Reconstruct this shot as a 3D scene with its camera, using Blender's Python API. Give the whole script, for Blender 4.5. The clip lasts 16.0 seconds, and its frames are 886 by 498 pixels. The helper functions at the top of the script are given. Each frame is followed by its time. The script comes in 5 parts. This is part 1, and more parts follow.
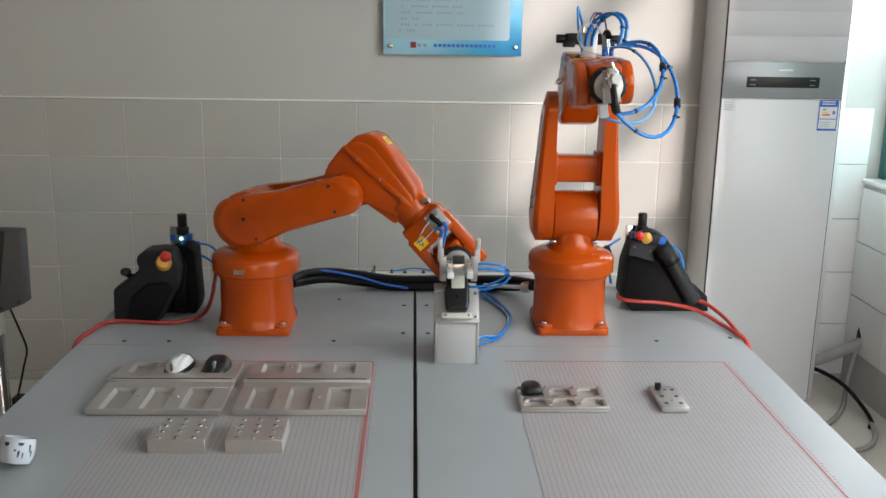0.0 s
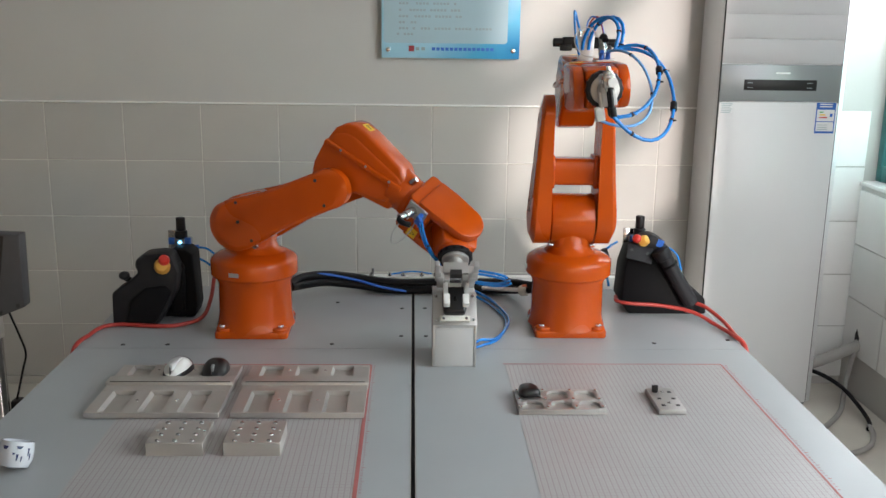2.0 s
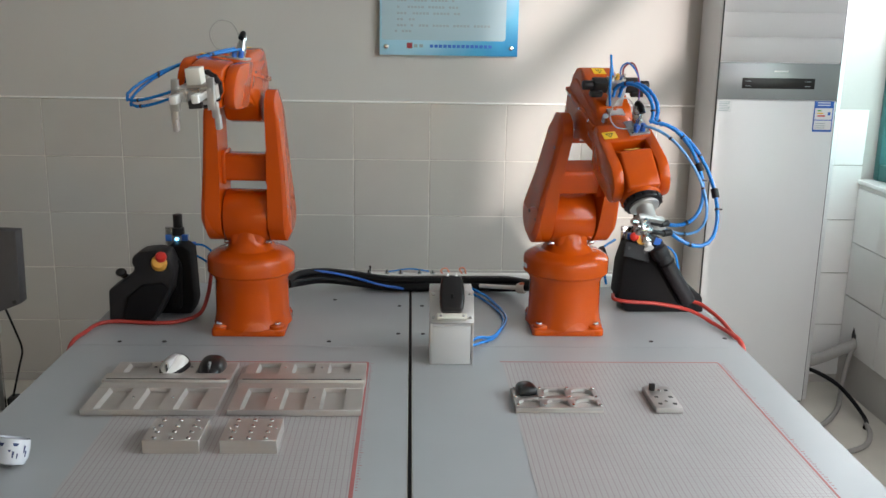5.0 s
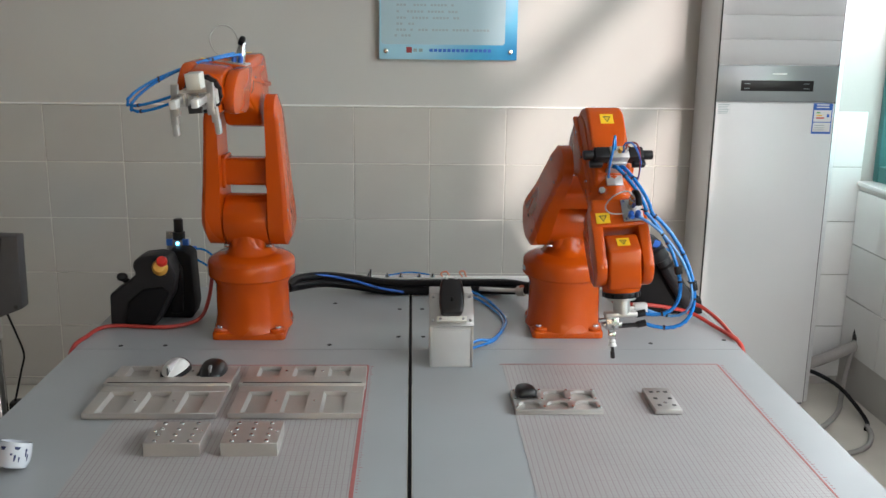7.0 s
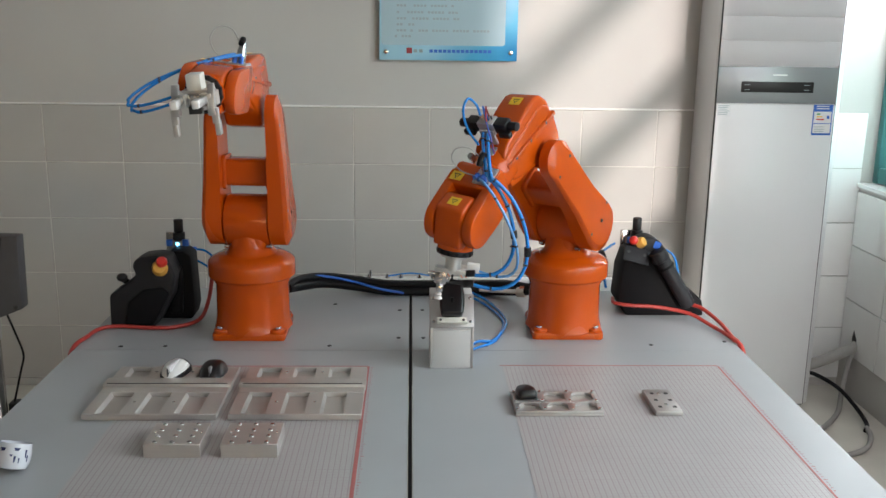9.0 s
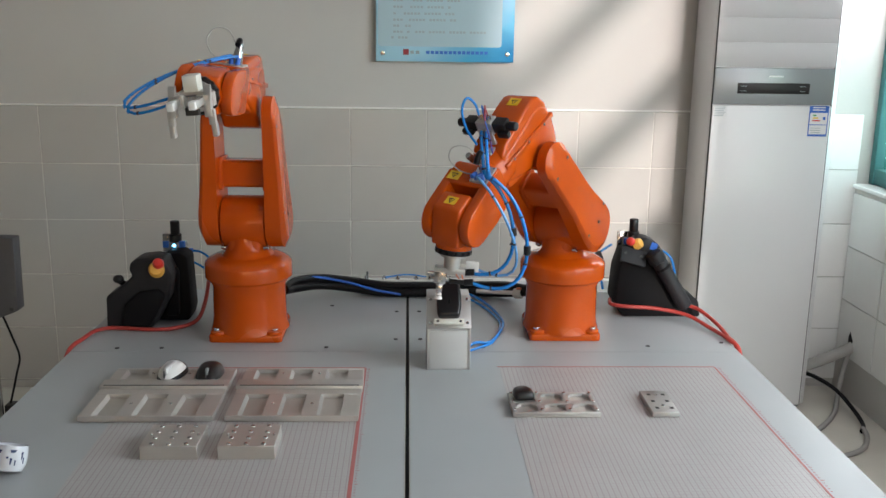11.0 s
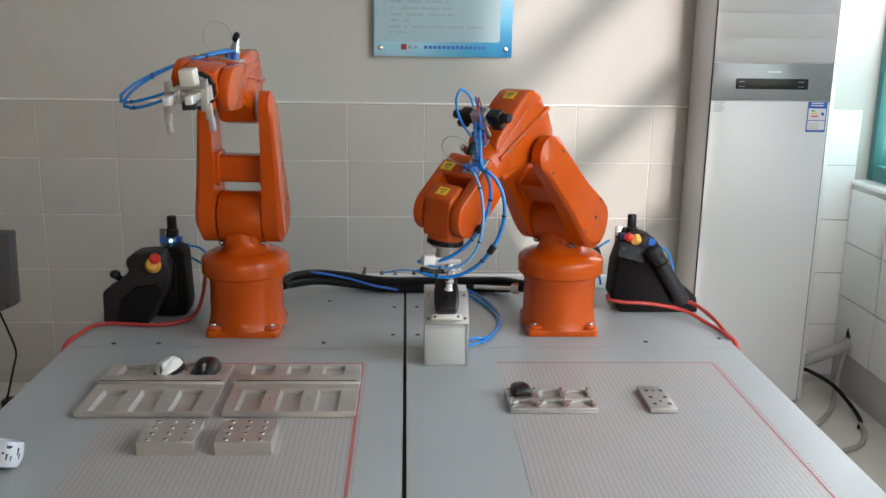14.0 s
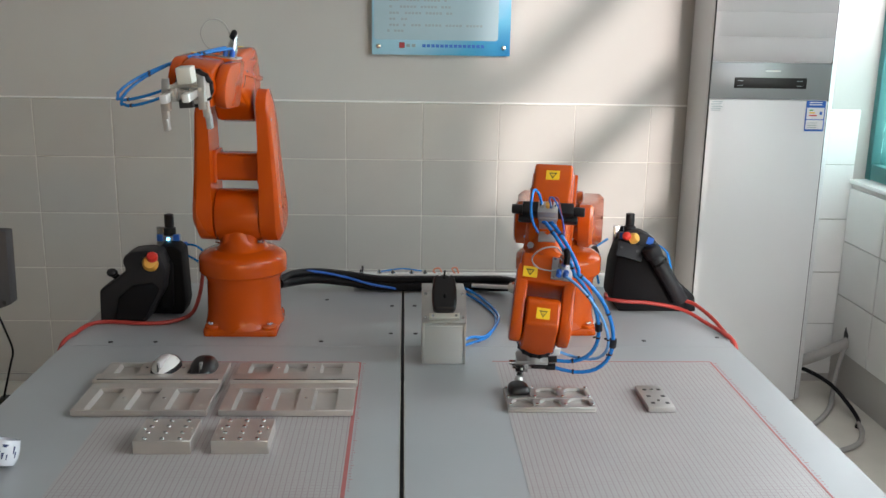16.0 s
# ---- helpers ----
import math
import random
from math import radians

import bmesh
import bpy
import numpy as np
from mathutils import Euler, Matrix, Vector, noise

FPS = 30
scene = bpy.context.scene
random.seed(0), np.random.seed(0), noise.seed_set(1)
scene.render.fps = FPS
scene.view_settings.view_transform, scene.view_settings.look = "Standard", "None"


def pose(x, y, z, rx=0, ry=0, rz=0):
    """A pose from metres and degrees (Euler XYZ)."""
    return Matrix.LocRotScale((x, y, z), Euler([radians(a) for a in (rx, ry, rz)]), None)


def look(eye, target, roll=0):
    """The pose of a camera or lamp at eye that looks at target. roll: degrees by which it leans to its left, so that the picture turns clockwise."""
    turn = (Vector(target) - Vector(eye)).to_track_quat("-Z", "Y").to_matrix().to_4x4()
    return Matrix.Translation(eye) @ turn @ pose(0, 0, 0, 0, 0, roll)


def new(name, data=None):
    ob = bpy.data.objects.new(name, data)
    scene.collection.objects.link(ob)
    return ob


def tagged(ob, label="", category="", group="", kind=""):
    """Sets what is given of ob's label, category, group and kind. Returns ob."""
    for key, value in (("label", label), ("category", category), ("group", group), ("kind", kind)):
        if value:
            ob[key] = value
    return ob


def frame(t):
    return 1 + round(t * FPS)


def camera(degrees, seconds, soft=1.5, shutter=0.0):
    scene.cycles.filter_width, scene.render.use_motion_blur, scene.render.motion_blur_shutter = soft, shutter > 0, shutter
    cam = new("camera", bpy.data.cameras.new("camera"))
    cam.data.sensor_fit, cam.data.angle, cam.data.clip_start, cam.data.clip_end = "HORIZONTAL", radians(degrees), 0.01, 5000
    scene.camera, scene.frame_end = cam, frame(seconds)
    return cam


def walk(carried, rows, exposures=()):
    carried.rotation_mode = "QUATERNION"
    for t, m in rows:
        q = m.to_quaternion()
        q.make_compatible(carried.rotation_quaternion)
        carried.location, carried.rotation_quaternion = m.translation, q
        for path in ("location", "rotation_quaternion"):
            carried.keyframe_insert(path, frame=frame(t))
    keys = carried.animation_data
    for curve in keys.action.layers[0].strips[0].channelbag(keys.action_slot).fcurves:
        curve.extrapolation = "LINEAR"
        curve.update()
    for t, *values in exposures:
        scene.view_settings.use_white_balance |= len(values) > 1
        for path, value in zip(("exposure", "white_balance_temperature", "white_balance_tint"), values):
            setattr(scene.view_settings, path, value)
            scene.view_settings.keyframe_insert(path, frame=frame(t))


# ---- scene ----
cam = camera(51.3, 16.0)
PATH = [
    (0, (-0.008, -2.263, 1.503), (0.058, -0.321, 1.03), 0.9),
    (0.5, (-0.006, -2.264, 1.504), (0.06, -0.322, 1.03), 0.9),
    (1, (-0.005, -2.265, 1.504), (0.063, -0.323, 1.033), 0.9),
    (1.5, (-0.006, -2.268, 1.506), (0.064, -0.325, 1.036), 1.0),
    (2, (-0.004, -2.269, 1.505), (0.063, -0.325, 1.038), 0.8),
    (2.5, (-0.004, -2.268, 1.505), (0.063, -0.324, 1.039), 0.8),
    (3, (-0.006, -2.266, 1.504), (0.062, -0.322, 1.038), 0.9),
    (3.5, (-0.007, -2.264, 1.503), (0.063, -0.32, 1.036), 1.0),
    (4, (-0.005, -2.265, 1.504), (0.067, -0.323, 1.031), 1.0),
    (6.5, (-0.001, -2.272, 1.506), (0.068, -0.33, 1.036), 0.9),
    (7, (0.002, -2.275, 1.505), (0.07, -0.331, 1.041), 0.7),
    (7.5, (0.001, -2.275, 1.503), (0.069, -0.33, 1.043), 0.7),
    (8, (0.0, -2.274, 1.505), (0.069, -0.328, 1.045), 0.7),
    (8.5, (-0.001, -2.273, 1.505), (0.069, -0.329, 1.043), 0.7),
    (9, (-0.001, -2.273, 1.506), (0.069, -0.329, 1.043), 0.8),
    (11.5, (-0.002, -2.272, 1.506), (0.076, -0.327, 1.046), 0.8),
    (12, (-0.001, -2.271, 1.506), (0.076, -0.326, 1.044), 0.8),
    (12.5, (-0.002, -2.269, 1.502), (0.076, -0.324, 1.044), 0.8),
    (13, (-0.002, -2.267, 1.502), (0.076, -0.322, 1.042), 0.9),
    (13.5, (-0.002, -2.265, 1.504), (0.079, -0.321, 1.039), 0.9),
    (14, (-0.001, -2.267, 1.505), (0.081, -0.325, 1.035), 0.9),
    (14.5, (0.002, -2.267, 1.505), (0.083, -0.324, 1.038), 0.9),
    (15, (-0.001, -2.266, 1.505), (0.084, -0.323, 1.037), 1.0),
    (15.5, (0.0, -2.264, 1.503), (0.087, -0.321, 1.033), 1.0),
    (16, (0.0, -2.263, 1.503), (0.086, -0.321, 1.031), 1.0),
]
walk(cam, [(t, look(eye, target, roll)) for t, eye, target, roll in PATH], exposures=[(0, 0.1, 6640, 18), (16, 0.1, 6640, 18)])

# ---------------------------------------------------------------- light
world = bpy.data.worlds.new("sky")
scene.world = world
world.use_nodes = True
wn = world.node_tree.nodes
sky = wn.new("ShaderNodeTexSky")
sky.sky_type = "NISHITA"
sky.sun_disc = False
sky.sun_elevation = radians(10.8)
sky.sun_rotation = radians(168.7)
world.node_tree.links.new(sky.outputs[0], wn["Background"].inputs[0])
wn["Background"].inputs[1].default_value = 0.12

sun = new("sun", bpy.data.lights.new("sun", "SUN"))
sun.data.energy = 3.1
sun.data.angle = radians(1.4)
sun.data.color = (1.0, 0.95, 0.88)
sun.matrix_world = look((2.0, -10.0, 1.94), (0, 0, 0))

# area lamps: daylight in the side and corner windows, plus two added fills
def area_light(name, m, w, h, power):
    ob = new(name, bpy.data.lights.new(name, "AREA"))
    ob.data.shape = "RECTANGLE"
    ob.data.size, ob.data.size_y, ob.data.energy = w, h, power
    ob.data.color = (0.93, 0.97, 1.0)
    ob.matrix_world = m
    return ob


area_light("daylight_side", look((1.98, -1.2, 1.82), (0.5, -0.30, 1.36)), 2.2, 1.7, 61)
area_light("daylight_corner", look((1.92, 1.30, 1.82), (0.6, 1.30, 1.6)), 0.34, 1.7, 13)
# unseen fill lamps, added to brighten the far wall and air conditioner frontally
area_light("fill_rear", look((1.95, -5.6, 1.9), (0.6, -3.6, 1.5)), 4.4, 1.7, 20)
area_light("fill_back", look((-0.3, -9.25, 1.35), (-0.3, 0, 1.2)), 3.3, 0.7, 5)
scene.view_settings.exposure = 0.0


# ---------------------------------------------------------------- materials
def mat(name, base, rough=0.5, metal=0.0, vary=0.06, scale=30.0, bump=0.0, bump_scale=400.0, coat=0.0, stain=0.0, rvary=0.0, emit=None, spec=0.5):
    """A painted, plastic, metal or stone surface with two scales of variation."""
    m = bpy.data.materials.new(name)
    m.use_nodes = True
    nt = m.node_tree
    n, l = nt.nodes, nt.links
    b = n["Principled BSDF"]
    b.inputs["Roughness"].default_value = rough
    b.inputs["Metallic"].default_value = metal
    b.inputs["Coat Weight"].default_value = coat
    b.inputs["Coat Roughness"].default_value = 0.08
    b.inputs["Specular IOR Level"].default_value = spec
    tc = n.new("ShaderNodeTexCoord")
    n1 = n.new("ShaderNodeTexNoise")
    n1.inputs["Scale"].default_value = scale
    n1.inputs["Detail"].default_value = 4
    n2 = n.new("ShaderNodeTexNoise")
    n2.inputs["Scale"].default_value = scale / 9
    n2.inputs["Detail"].default_value = 3
    l.new(tc.outputs["Object"], n1.inputs["Vector"])
    l.new(tc.outputs["Object"], n2.inputs["Vector"])
    add = n.new("ShaderNodeMath")
    add.operation = "ADD"
    l.new(n1.outputs["Fac"], add.inputs[0])
    l.new(n2.outputs["Fac"], add.inputs[1])
    mr = n.new("ShaderNodeMapRange")
    mr.inputs["From Min"].default_value, mr.inputs["From Max"].default_value = 0.65, 1.35
    mr.inputs["To Min"].default_value, mr.inputs["To Max"].default_value = 1 - vary - stain, 1 + vary
    l.new(add.outputs[0], mr.inputs["Value"])
    mul = n.new("ShaderNodeMix")
    mul.data_type, mul.blend_type = "RGBA", "MULTIPLY"
    mul.inputs["Factor"].default_value = 1.0
    mul.inputs["A"].default_value = (*base, 1)
    l.new(mr.outputs[0], mul.inputs["B"])
    l.new(mul.outputs["Result"], b.inputs["Base Color"])
    if rvary:
        rr = n.new("ShaderNodeMapRange")
        rr.inputs["From Min"].default_value, rr.inputs["From Max"].default_value = 0.3, 0.7
        rr.inputs["To Min"].default_value, rr.inputs["To Max"].default_value = max(0.03, rough - rvary), rough + rvary
        l.new(n2.outputs["Fac"], rr.inputs["Value"])
        l.new(rr.outputs[0], b.inputs["Roughness"])
    if bump:
        n3 = n.new("ShaderNodeTexNoise")
        n3.inputs["Scale"].default_value = bump_scale
        n3.inputs["Detail"].default_value = 3
        l.new(tc.outputs["Object"], n3.inputs["Vector"])
        bp = n.new("ShaderNodeBump")
        bp.inputs["Strength"].default_value = bump
        bp.inputs["Distance"].default_value = 0.002
        l.new(n3.outputs["Fac"], bp.inputs["Height"])
        l.new(bp.outputs[0], b.inputs["Normal"])
    if emit:
        b.inputs["Emission Color"].default_value = (*emit[:3], 1)
        b.inputs["Emission Strength"].default_value = emit[3]
    return m


def brushed(name, base, rough, direction=(1, 60, 60)):
    """Machined aluminium with a fine grain along one direction."""
    m = mat(name, base, rough, 0.75, 0.08, 18)
    n, l = m.node_tree.nodes, m.node_tree.links
    mp = n.new("ShaderNodeMapping")
    mp.inputs["Scale"].default_value = direction
    tc = n.new("ShaderNodeTexCoord")
    nz = n.new("ShaderNodeTexNoise")
    nz.inputs["Scale"].default_value = 14
    l.new(tc.outputs["Object"], mp.inputs["Vector"])
    l.new(mp.outputs[0], nz.inputs["Vector"])
    bp = n.new("ShaderNodeBump")
    bp.inputs["Strength"].default_value = 0.25
    bp.inputs["Distance"].default_value = 0.001
    l.new(nz.outputs["Fac"], bp.inputs["Height"])
    l.new(bp.outputs[0], n["Principled BSDF"].inputs["Normal"])
    return m


def tile_mat(name, base):
    """Glazed ceramic, each tile a shade of its own."""
    m = mat(name, base, 0.22, 0, 0.03, 6, bump=0.04, bump_scale=25)
    n, l = m.node_tree.nodes, m.node_tree.links
    oi = n.new("ShaderNodeObjectInfo")
    mr = n.new("ShaderNodeMapRange")
    mr.inputs["To Min"].default_value, mr.inputs["To Max"].default_value = 0.965, 1.03
    l.new(oi.outputs["Random"], mr.inputs["Value"])
    mix = n.new("ShaderNodeMix")
    mix.data_type, mix.blend_type = "RGBA", "MULTIPLY"
    mix.inputs["Factor"].default_value = 1.0
    b = n["Principled BSDF"]
    l.new(b.inputs["Base Color"].links[0].from_socket, mix.inputs["A"])
    l.new(mr.outputs[0], mix.inputs["B"])
    l.new(mix.outputs["Result"], b.inputs["Base Color"])
    return m


def grid_mat(name):
    """Plastic sheet printed with a fine square grid."""
    m = mat(name, (0.415, 0.405, 0.40), 0.38, 0, 0.04, 8, stain=0.03)
    n, l = m.node_tree.nodes, m.node_tree.links
    tc = n.new("ShaderNodeTexCoord")
    sp = n.new("ShaderNodeSeparateXYZ")
    l.new(tc.outputs["Object"], sp.inputs[0])
    lines = []
    for axis, width in ((0, 0.13), (1, 0.075)):
        d = n.new("ShaderNodeMath")
        d.operation = "DIVIDE"
        d.inputs[1].default_value = 0.01
        l.new(sp.outputs[axis], d.inputs[0])
        f = n.new("ShaderNodeMath")
        f.operation = "FRACT"
        l.new(d.outputs[0], f.inputs[0])
        c = n.new("ShaderNodeMath")
        c.operation = "LESS_THAN"
        c.inputs[1].default_value = width
        l.new(f.outputs[0], c.inputs[0])
        lines.append(c)
    mx = n.new("ShaderNodeMath")
    mx.operation = "MAXIMUM"
    l.new(lines[0].outputs[0], mx.inputs[0])
    l.new(lines[1].outputs[0], mx.inputs[1])
    mix = n.new("ShaderNodeMix")
    mix.data_type = "RGBA"
    b = n["Principled BSDF"]
    l.new(mx.outputs[0], mix.inputs["Factor"])
    l.new(b.inputs["Base Color"].links[0].from_socket, mix.inputs["A"])
    mix.inputs["B"].default_value = (0.30, 0.245, 0.25, 1)
    l.new(mix.outputs["Result"], b.inputs["Base Color"])
    return m


def glass_mat(name, color, rough=0.02):
    m = bpy.data.materials.new(name)
    m.use_nodes = True
    b = m.node_tree.nodes["Principled BSDF"]
    b.inputs["Base Color"].default_value = (*color, 1)
    b.inputs["Roughness"].default_value = rough
    b.inputs["Transmission Weight"].default_value = 1.0
    b.inputs["IOR"].default_value = 1.2
    return m


def board_mat(name):
    """Printed acrylic: white fading into blue towards one corner."""
    m = mat(name, (0.8, 0.86, 0.88), 0.30, 0, 0.02, 10, coat=0.1)
    n, l = m.node_tree.nodes, m.node_tree.links
    tc = n.new("ShaderNodeTexCoord")
    sp = n.new("ShaderNodeSeparateXYZ")
    l.new(tc.outputs["Object"], sp.inputs[0])
    ma = n.new("ShaderNodeMath")
    ma.operation = "MULTIPLY_ADD"
    ma.inputs[1].default_value = 0.7
    l.new(sp.outputs[0], ma.inputs[0])
    mz = n.new("ShaderNodeMath")
    mz.operation = "MULTIPLY"
    mz.inputs[1].default_value = -0.75
    l.new(sp.outputs[2], mz.inputs[0])
    l.new(mz.outputs[0], ma.inputs[2])
    nz = n.new("ShaderNodeTexNoise")
    nz.inputs["Scale"].default_value = 5
    l.new(tc.outputs["Object"], nz.inputs["Vector"])
    ad = n.new("ShaderNodeMath")
    ad.operation = "MULTIPLY_ADD"
    ad.inputs[1].default_value = 0.25
    l.new(nz.outputs["Fac"], ad.inputs[0])
    l.new(ma.outputs[0], ad.inputs[2])
    cr = n.new("ShaderNodeValToRGB")
    cr.color_ramp.elements[0].position, cr.color_ramp.elements[0].color = 0.0, (0.34, 0.60, 0.72, 1)
    cr.color_ramp.elements[1].position, cr.color_ramp.elements[1].color = 0.34, (0.003, 0.17, 0.40, 1)
    e = cr.color_ramp.elements.new(0.17)
    e.color = (0.05, 0.36, 0.58, 1)
    l.new(ad.outputs[0], cr.inputs[0])
    l.new(cr.outputs[0], n["Principled BSDF"].inputs["Base Color"])
    return m


M_ORANGE = mat("orange_paint", (0.51, 0.070, 0.002), 0.25, 0, 0.07, 14, bump=0.05, bump_scale=350, coat=0.25, spec=0.28, stain=0.04, rvary=0.05)
M_TABLE = mat("grey_paint", (0.368, 0.392, 0.402), 0.36, 0, 0.03, 5, bump=0.05, bump_scale=180, stain=0.04, rvary=0.06)
M_DARKGAP = mat("dark_gap", (0.012, 0.012, 0.013), 0.8)
M_WALL = mat("cream_plaster", (0.485, 0.468, 0.442), 0.85, 0, 0.02, 3, bump=0.12, bump_scale=60, stain=0.03)
M_TILE = tile_mat("cream_tile", (0.46, 0.44, 0.41))
# window-corner tiles and ledge: whitened, with the glare there put into the colour
M_TILE_W = tile_mat("white_glare_tile", (0.82, 0.82, 0.80))
M_GROUT = mat("grout", (0.62, 0.60, 0.55), 0.9, 0, 0.1, 40)
M_FLOOR = mat("floor_tile", (0.62, 0.59, 0.52), 0.35, 0, 0.06, 6, stain=0.08)
M_CEIL = mat("ceiling_paint", (0.66, 0.66, 0.64), 0.9, 0, 0.02, 3)
M_ALU = brushed("machined_aluminium", (0.56, 0.53, 0.50), 0.46)
M_ALU_L = brushed("light_aluminium", (0.50, 0.49, 0.475), 0.38)
M_STEEL = mat("steel", (0.55, 0.55, 0.55), 0.25, 1.0, 0.1, 60)
M_CHROME = mat("chrome", (0.75, 0.75, 0.75), 0.12, 1.0, 0.05, 60)
M_BLACK = mat("black_plastic", (0.010, 0.010, 0.011), 0.42, 0, 0.15, 40, bump=0.05, spec=0.3)
M_BLACK_G = mat("glossy_black_plastic", (0.006, 0.006, 0.007), 0.30, 0, 0.1, 40, coat=0.06)
M_RUBBER = mat("black_rubber", (0.005, 0.005, 0.006), 0.42, 0, 0.2, 40, spec=0.16)
M_CHAR = mat("charcoal_plastic", (0.017, 0.017, 0.019), 0.5, 0, 0.1, 50, bump=0.12, bump_scale=600, spec=0.2)
M_CHAR_D = mat("dark_rubber_grip", (0.006, 0.006, 0.007), 0.6, 0, 0.1, 50, bump=0.1, bump_scale=500, spec=0.12)
M_WHITE = mat("white_plastic", (0.72, 0.72, 0.70), 0.35, 0, 0.03, 20, stain=0.03)
M_IVORY = mat("ivory_plastic", (0.66, 0.65, 0.58), 0.4, 0, 0.03, 20)
M_BOX = mat("grey_enamel", (0.46, 0.46, 0.455), 0.4, 0, 0.02, 8)
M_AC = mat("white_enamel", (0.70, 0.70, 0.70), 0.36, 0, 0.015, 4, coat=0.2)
M_AC_L = mat("grey_white_enamel", (0.52, 0.51, 0.51), 0.45, 0, 0.015, 4)
M_AC_G = mat("silver_grey_panel", (0.27, 0.285, 0.29), 0.32, 0.3, 0.02, 6)
M_DISPLAY = mat("dark_display", (0.012, 0.011, 0.011), 0.4, 0, 0.1, 20, spec=0.3)
M_BEZEL = mat("grey_bezel", (0.05, 0.05, 0.054), 0.5, 0, 0.08, 30, bump=0.05)
M_BLUE = mat("blue_tubing", (0.008, 0.20, 0.60), 0.22, 0, 0.08, 60, coat=0.3)
M_BLUE_L = mat("pale_blue_tubing", (0.12, 0.36, 0.72), 0.25, 0, 0.08, 60, coat=0.3)
M_RED = mat("red_cable", (0.38, 0.04, 0.03), 0.45, 0, 0.08, 50)
M_ESTOP = mat("red_button", (0.62, 0.03, 0.02), 0.28, 0, 0.06, 40, coat=0.3)
M_YELLOW = mat("yellow_plastic", (0.72, 0.38, 0.07), 0.4, 0, 0.05, 40)
M_WARN = mat("warning_yellow", (0.85, 0.52, 0.01), 0.4, 0, 0.04, 60)
M_INK = mat("black_print", (0.02, 0.02, 0.02), 0.5)
M_INK_G = mat("grey_print", (0.30, 0.36, 0.38), 0.6)
M_REDLINE = mat("red_print", (0.42, 0.13, 0.12), 0.5, 0, 0.1, 60)
M_PAPER = mat("white_label", (0.75, 0.76, 0.76), 0.5, 0, 0.02, 30)
M_PRINTBLUE = mat("blue_print", (0.02, 0.13, 0.52), 0.45)
M_LOGO = mat("dark_red_print", (0.26, 0.02, 0.03), 0.45)
M_NAVY = mat("navy_glaze", (0.05, 0.06, 0.15), 0.2, 0, 0.2, 60, coat=0.3)
M_GREEN = mat("green_print", (0.05, 0.40, 0.10), 0.5)
M_GRID = grid_mat("grid_sheet")
M_BOARD = board_mat("blue_board")
M_BOARDPANEL = mat("pale_panel", (0.33, 0.47, 0.53), 0.4, 0, 0.03, 10)
M_GLASS = glass_mat("teal_glass", (0.45, 0.75, 0.72))
M_FRAME = mat("teal_window_frame", (0.05, 0.19, 0.19), 0.35, 0.2, 0.05, 20)
M_LED = mat("blue_led", (0.1, 0.5, 1.0), 0.3, emit=(0.15, 0.6, 1.0, 6.0))
M_TRUNK = mat("pvc_trunking", (0.78, 0.77, 0.74), 0.5, 0, 0.03, 8)
M_WRAP = mat("pipe_wrap", (0.34, 0.33, 0.31), 0.75, 0, 0.08, 40, bump=0.4, bump_scale=120)
M_PORCELAIN = mat("porcelain", (0.60, 0.63, 0.68), 0.15, 0, 0.03, 20, coat=0.4)
M_COPPER = mat("orange_wire", (0.75, 0.22, 0.12), 0.4)


# ---------------------------------------------------------------- mesh helpers
def mesh_of(bm, name, material):
    me = bpy.data.meshes.new(name)
    for f in bm.faces:
        f.smooth = True
    bm.to_mesh(me)
    bm.free()
    me.set_sharp_from_angle(angle=radians(38))
    me.materials.append(material)
    return me


def part(name, bm, material, parent=None, label=""):
    ob = new(name, mesh_of(bm, name, material))
    ob.parent = parent
    if label:
        ob["label"] = label
    return ob


def thing(name, x, y, z, label, category, group="", rz=0, kind=""):
    ob = new(name)
    ob.empty_display_size = 0.05
    ob.matrix_basis = pose(x, y, z, 0, 0, rz)
    return tagged(ob, label, category, group, kind)


def merge(*bms):
    out = bmesh.new()
    for b in bms:
        me = bpy.data.meshes.new("tmp")
        b.to_mesh(me)
        b.free()
        out.from_mesh(me)
        bpy.data.meshes.remove(me)
    return out


def bevel(bm, width, seg=2, angle=30):
    if width > 0:
        edges = [e for e in bm.edges if len(e.link_faces) == 2 and e.calc_face_angle(0) > radians(angle)]
        bmesh.ops.bevel(bm, geom=edges, offset=width, segments=seg, profile=0.5, affect="EDGES", clamp_overlap=True)
    return bm


def box(x0, x1, y0, y1, z0, z1, b=0.0, seg=2):
    bm = bmesh.new()
    bmesh.ops.create_cube(bm, size=1, matrix=Matrix.Translation(((x0 + x1) / 2, (y0 + y1) / 2, (z0 + z1) / 2)) @ Matrix.Diagonal((abs(x1 - x0), abs(y1 - y0), abs(z1 - z0), 1)))
    return bevel(bm, b, seg)


def cyl(p0, p1, r0, r1=None, seg=28, b=0.0):
    r1 = r0 if r1 is None else r1
    p0, p1 = Vector(p0), Vector(p1)
    d = p1 - p0
    bm = bmesh.new()
    m = Matrix.Translation((p0 + p1) / 2) @ d.to_track_quat("Z", "Y").to_matrix().to_4x4()
    bmesh.ops.create_cone(bm, cap_ends=True, segments=seg, radius1=r0, radius2=r1, depth=d.length, matrix=m)
    return bevel(bm, b, 2, 40)


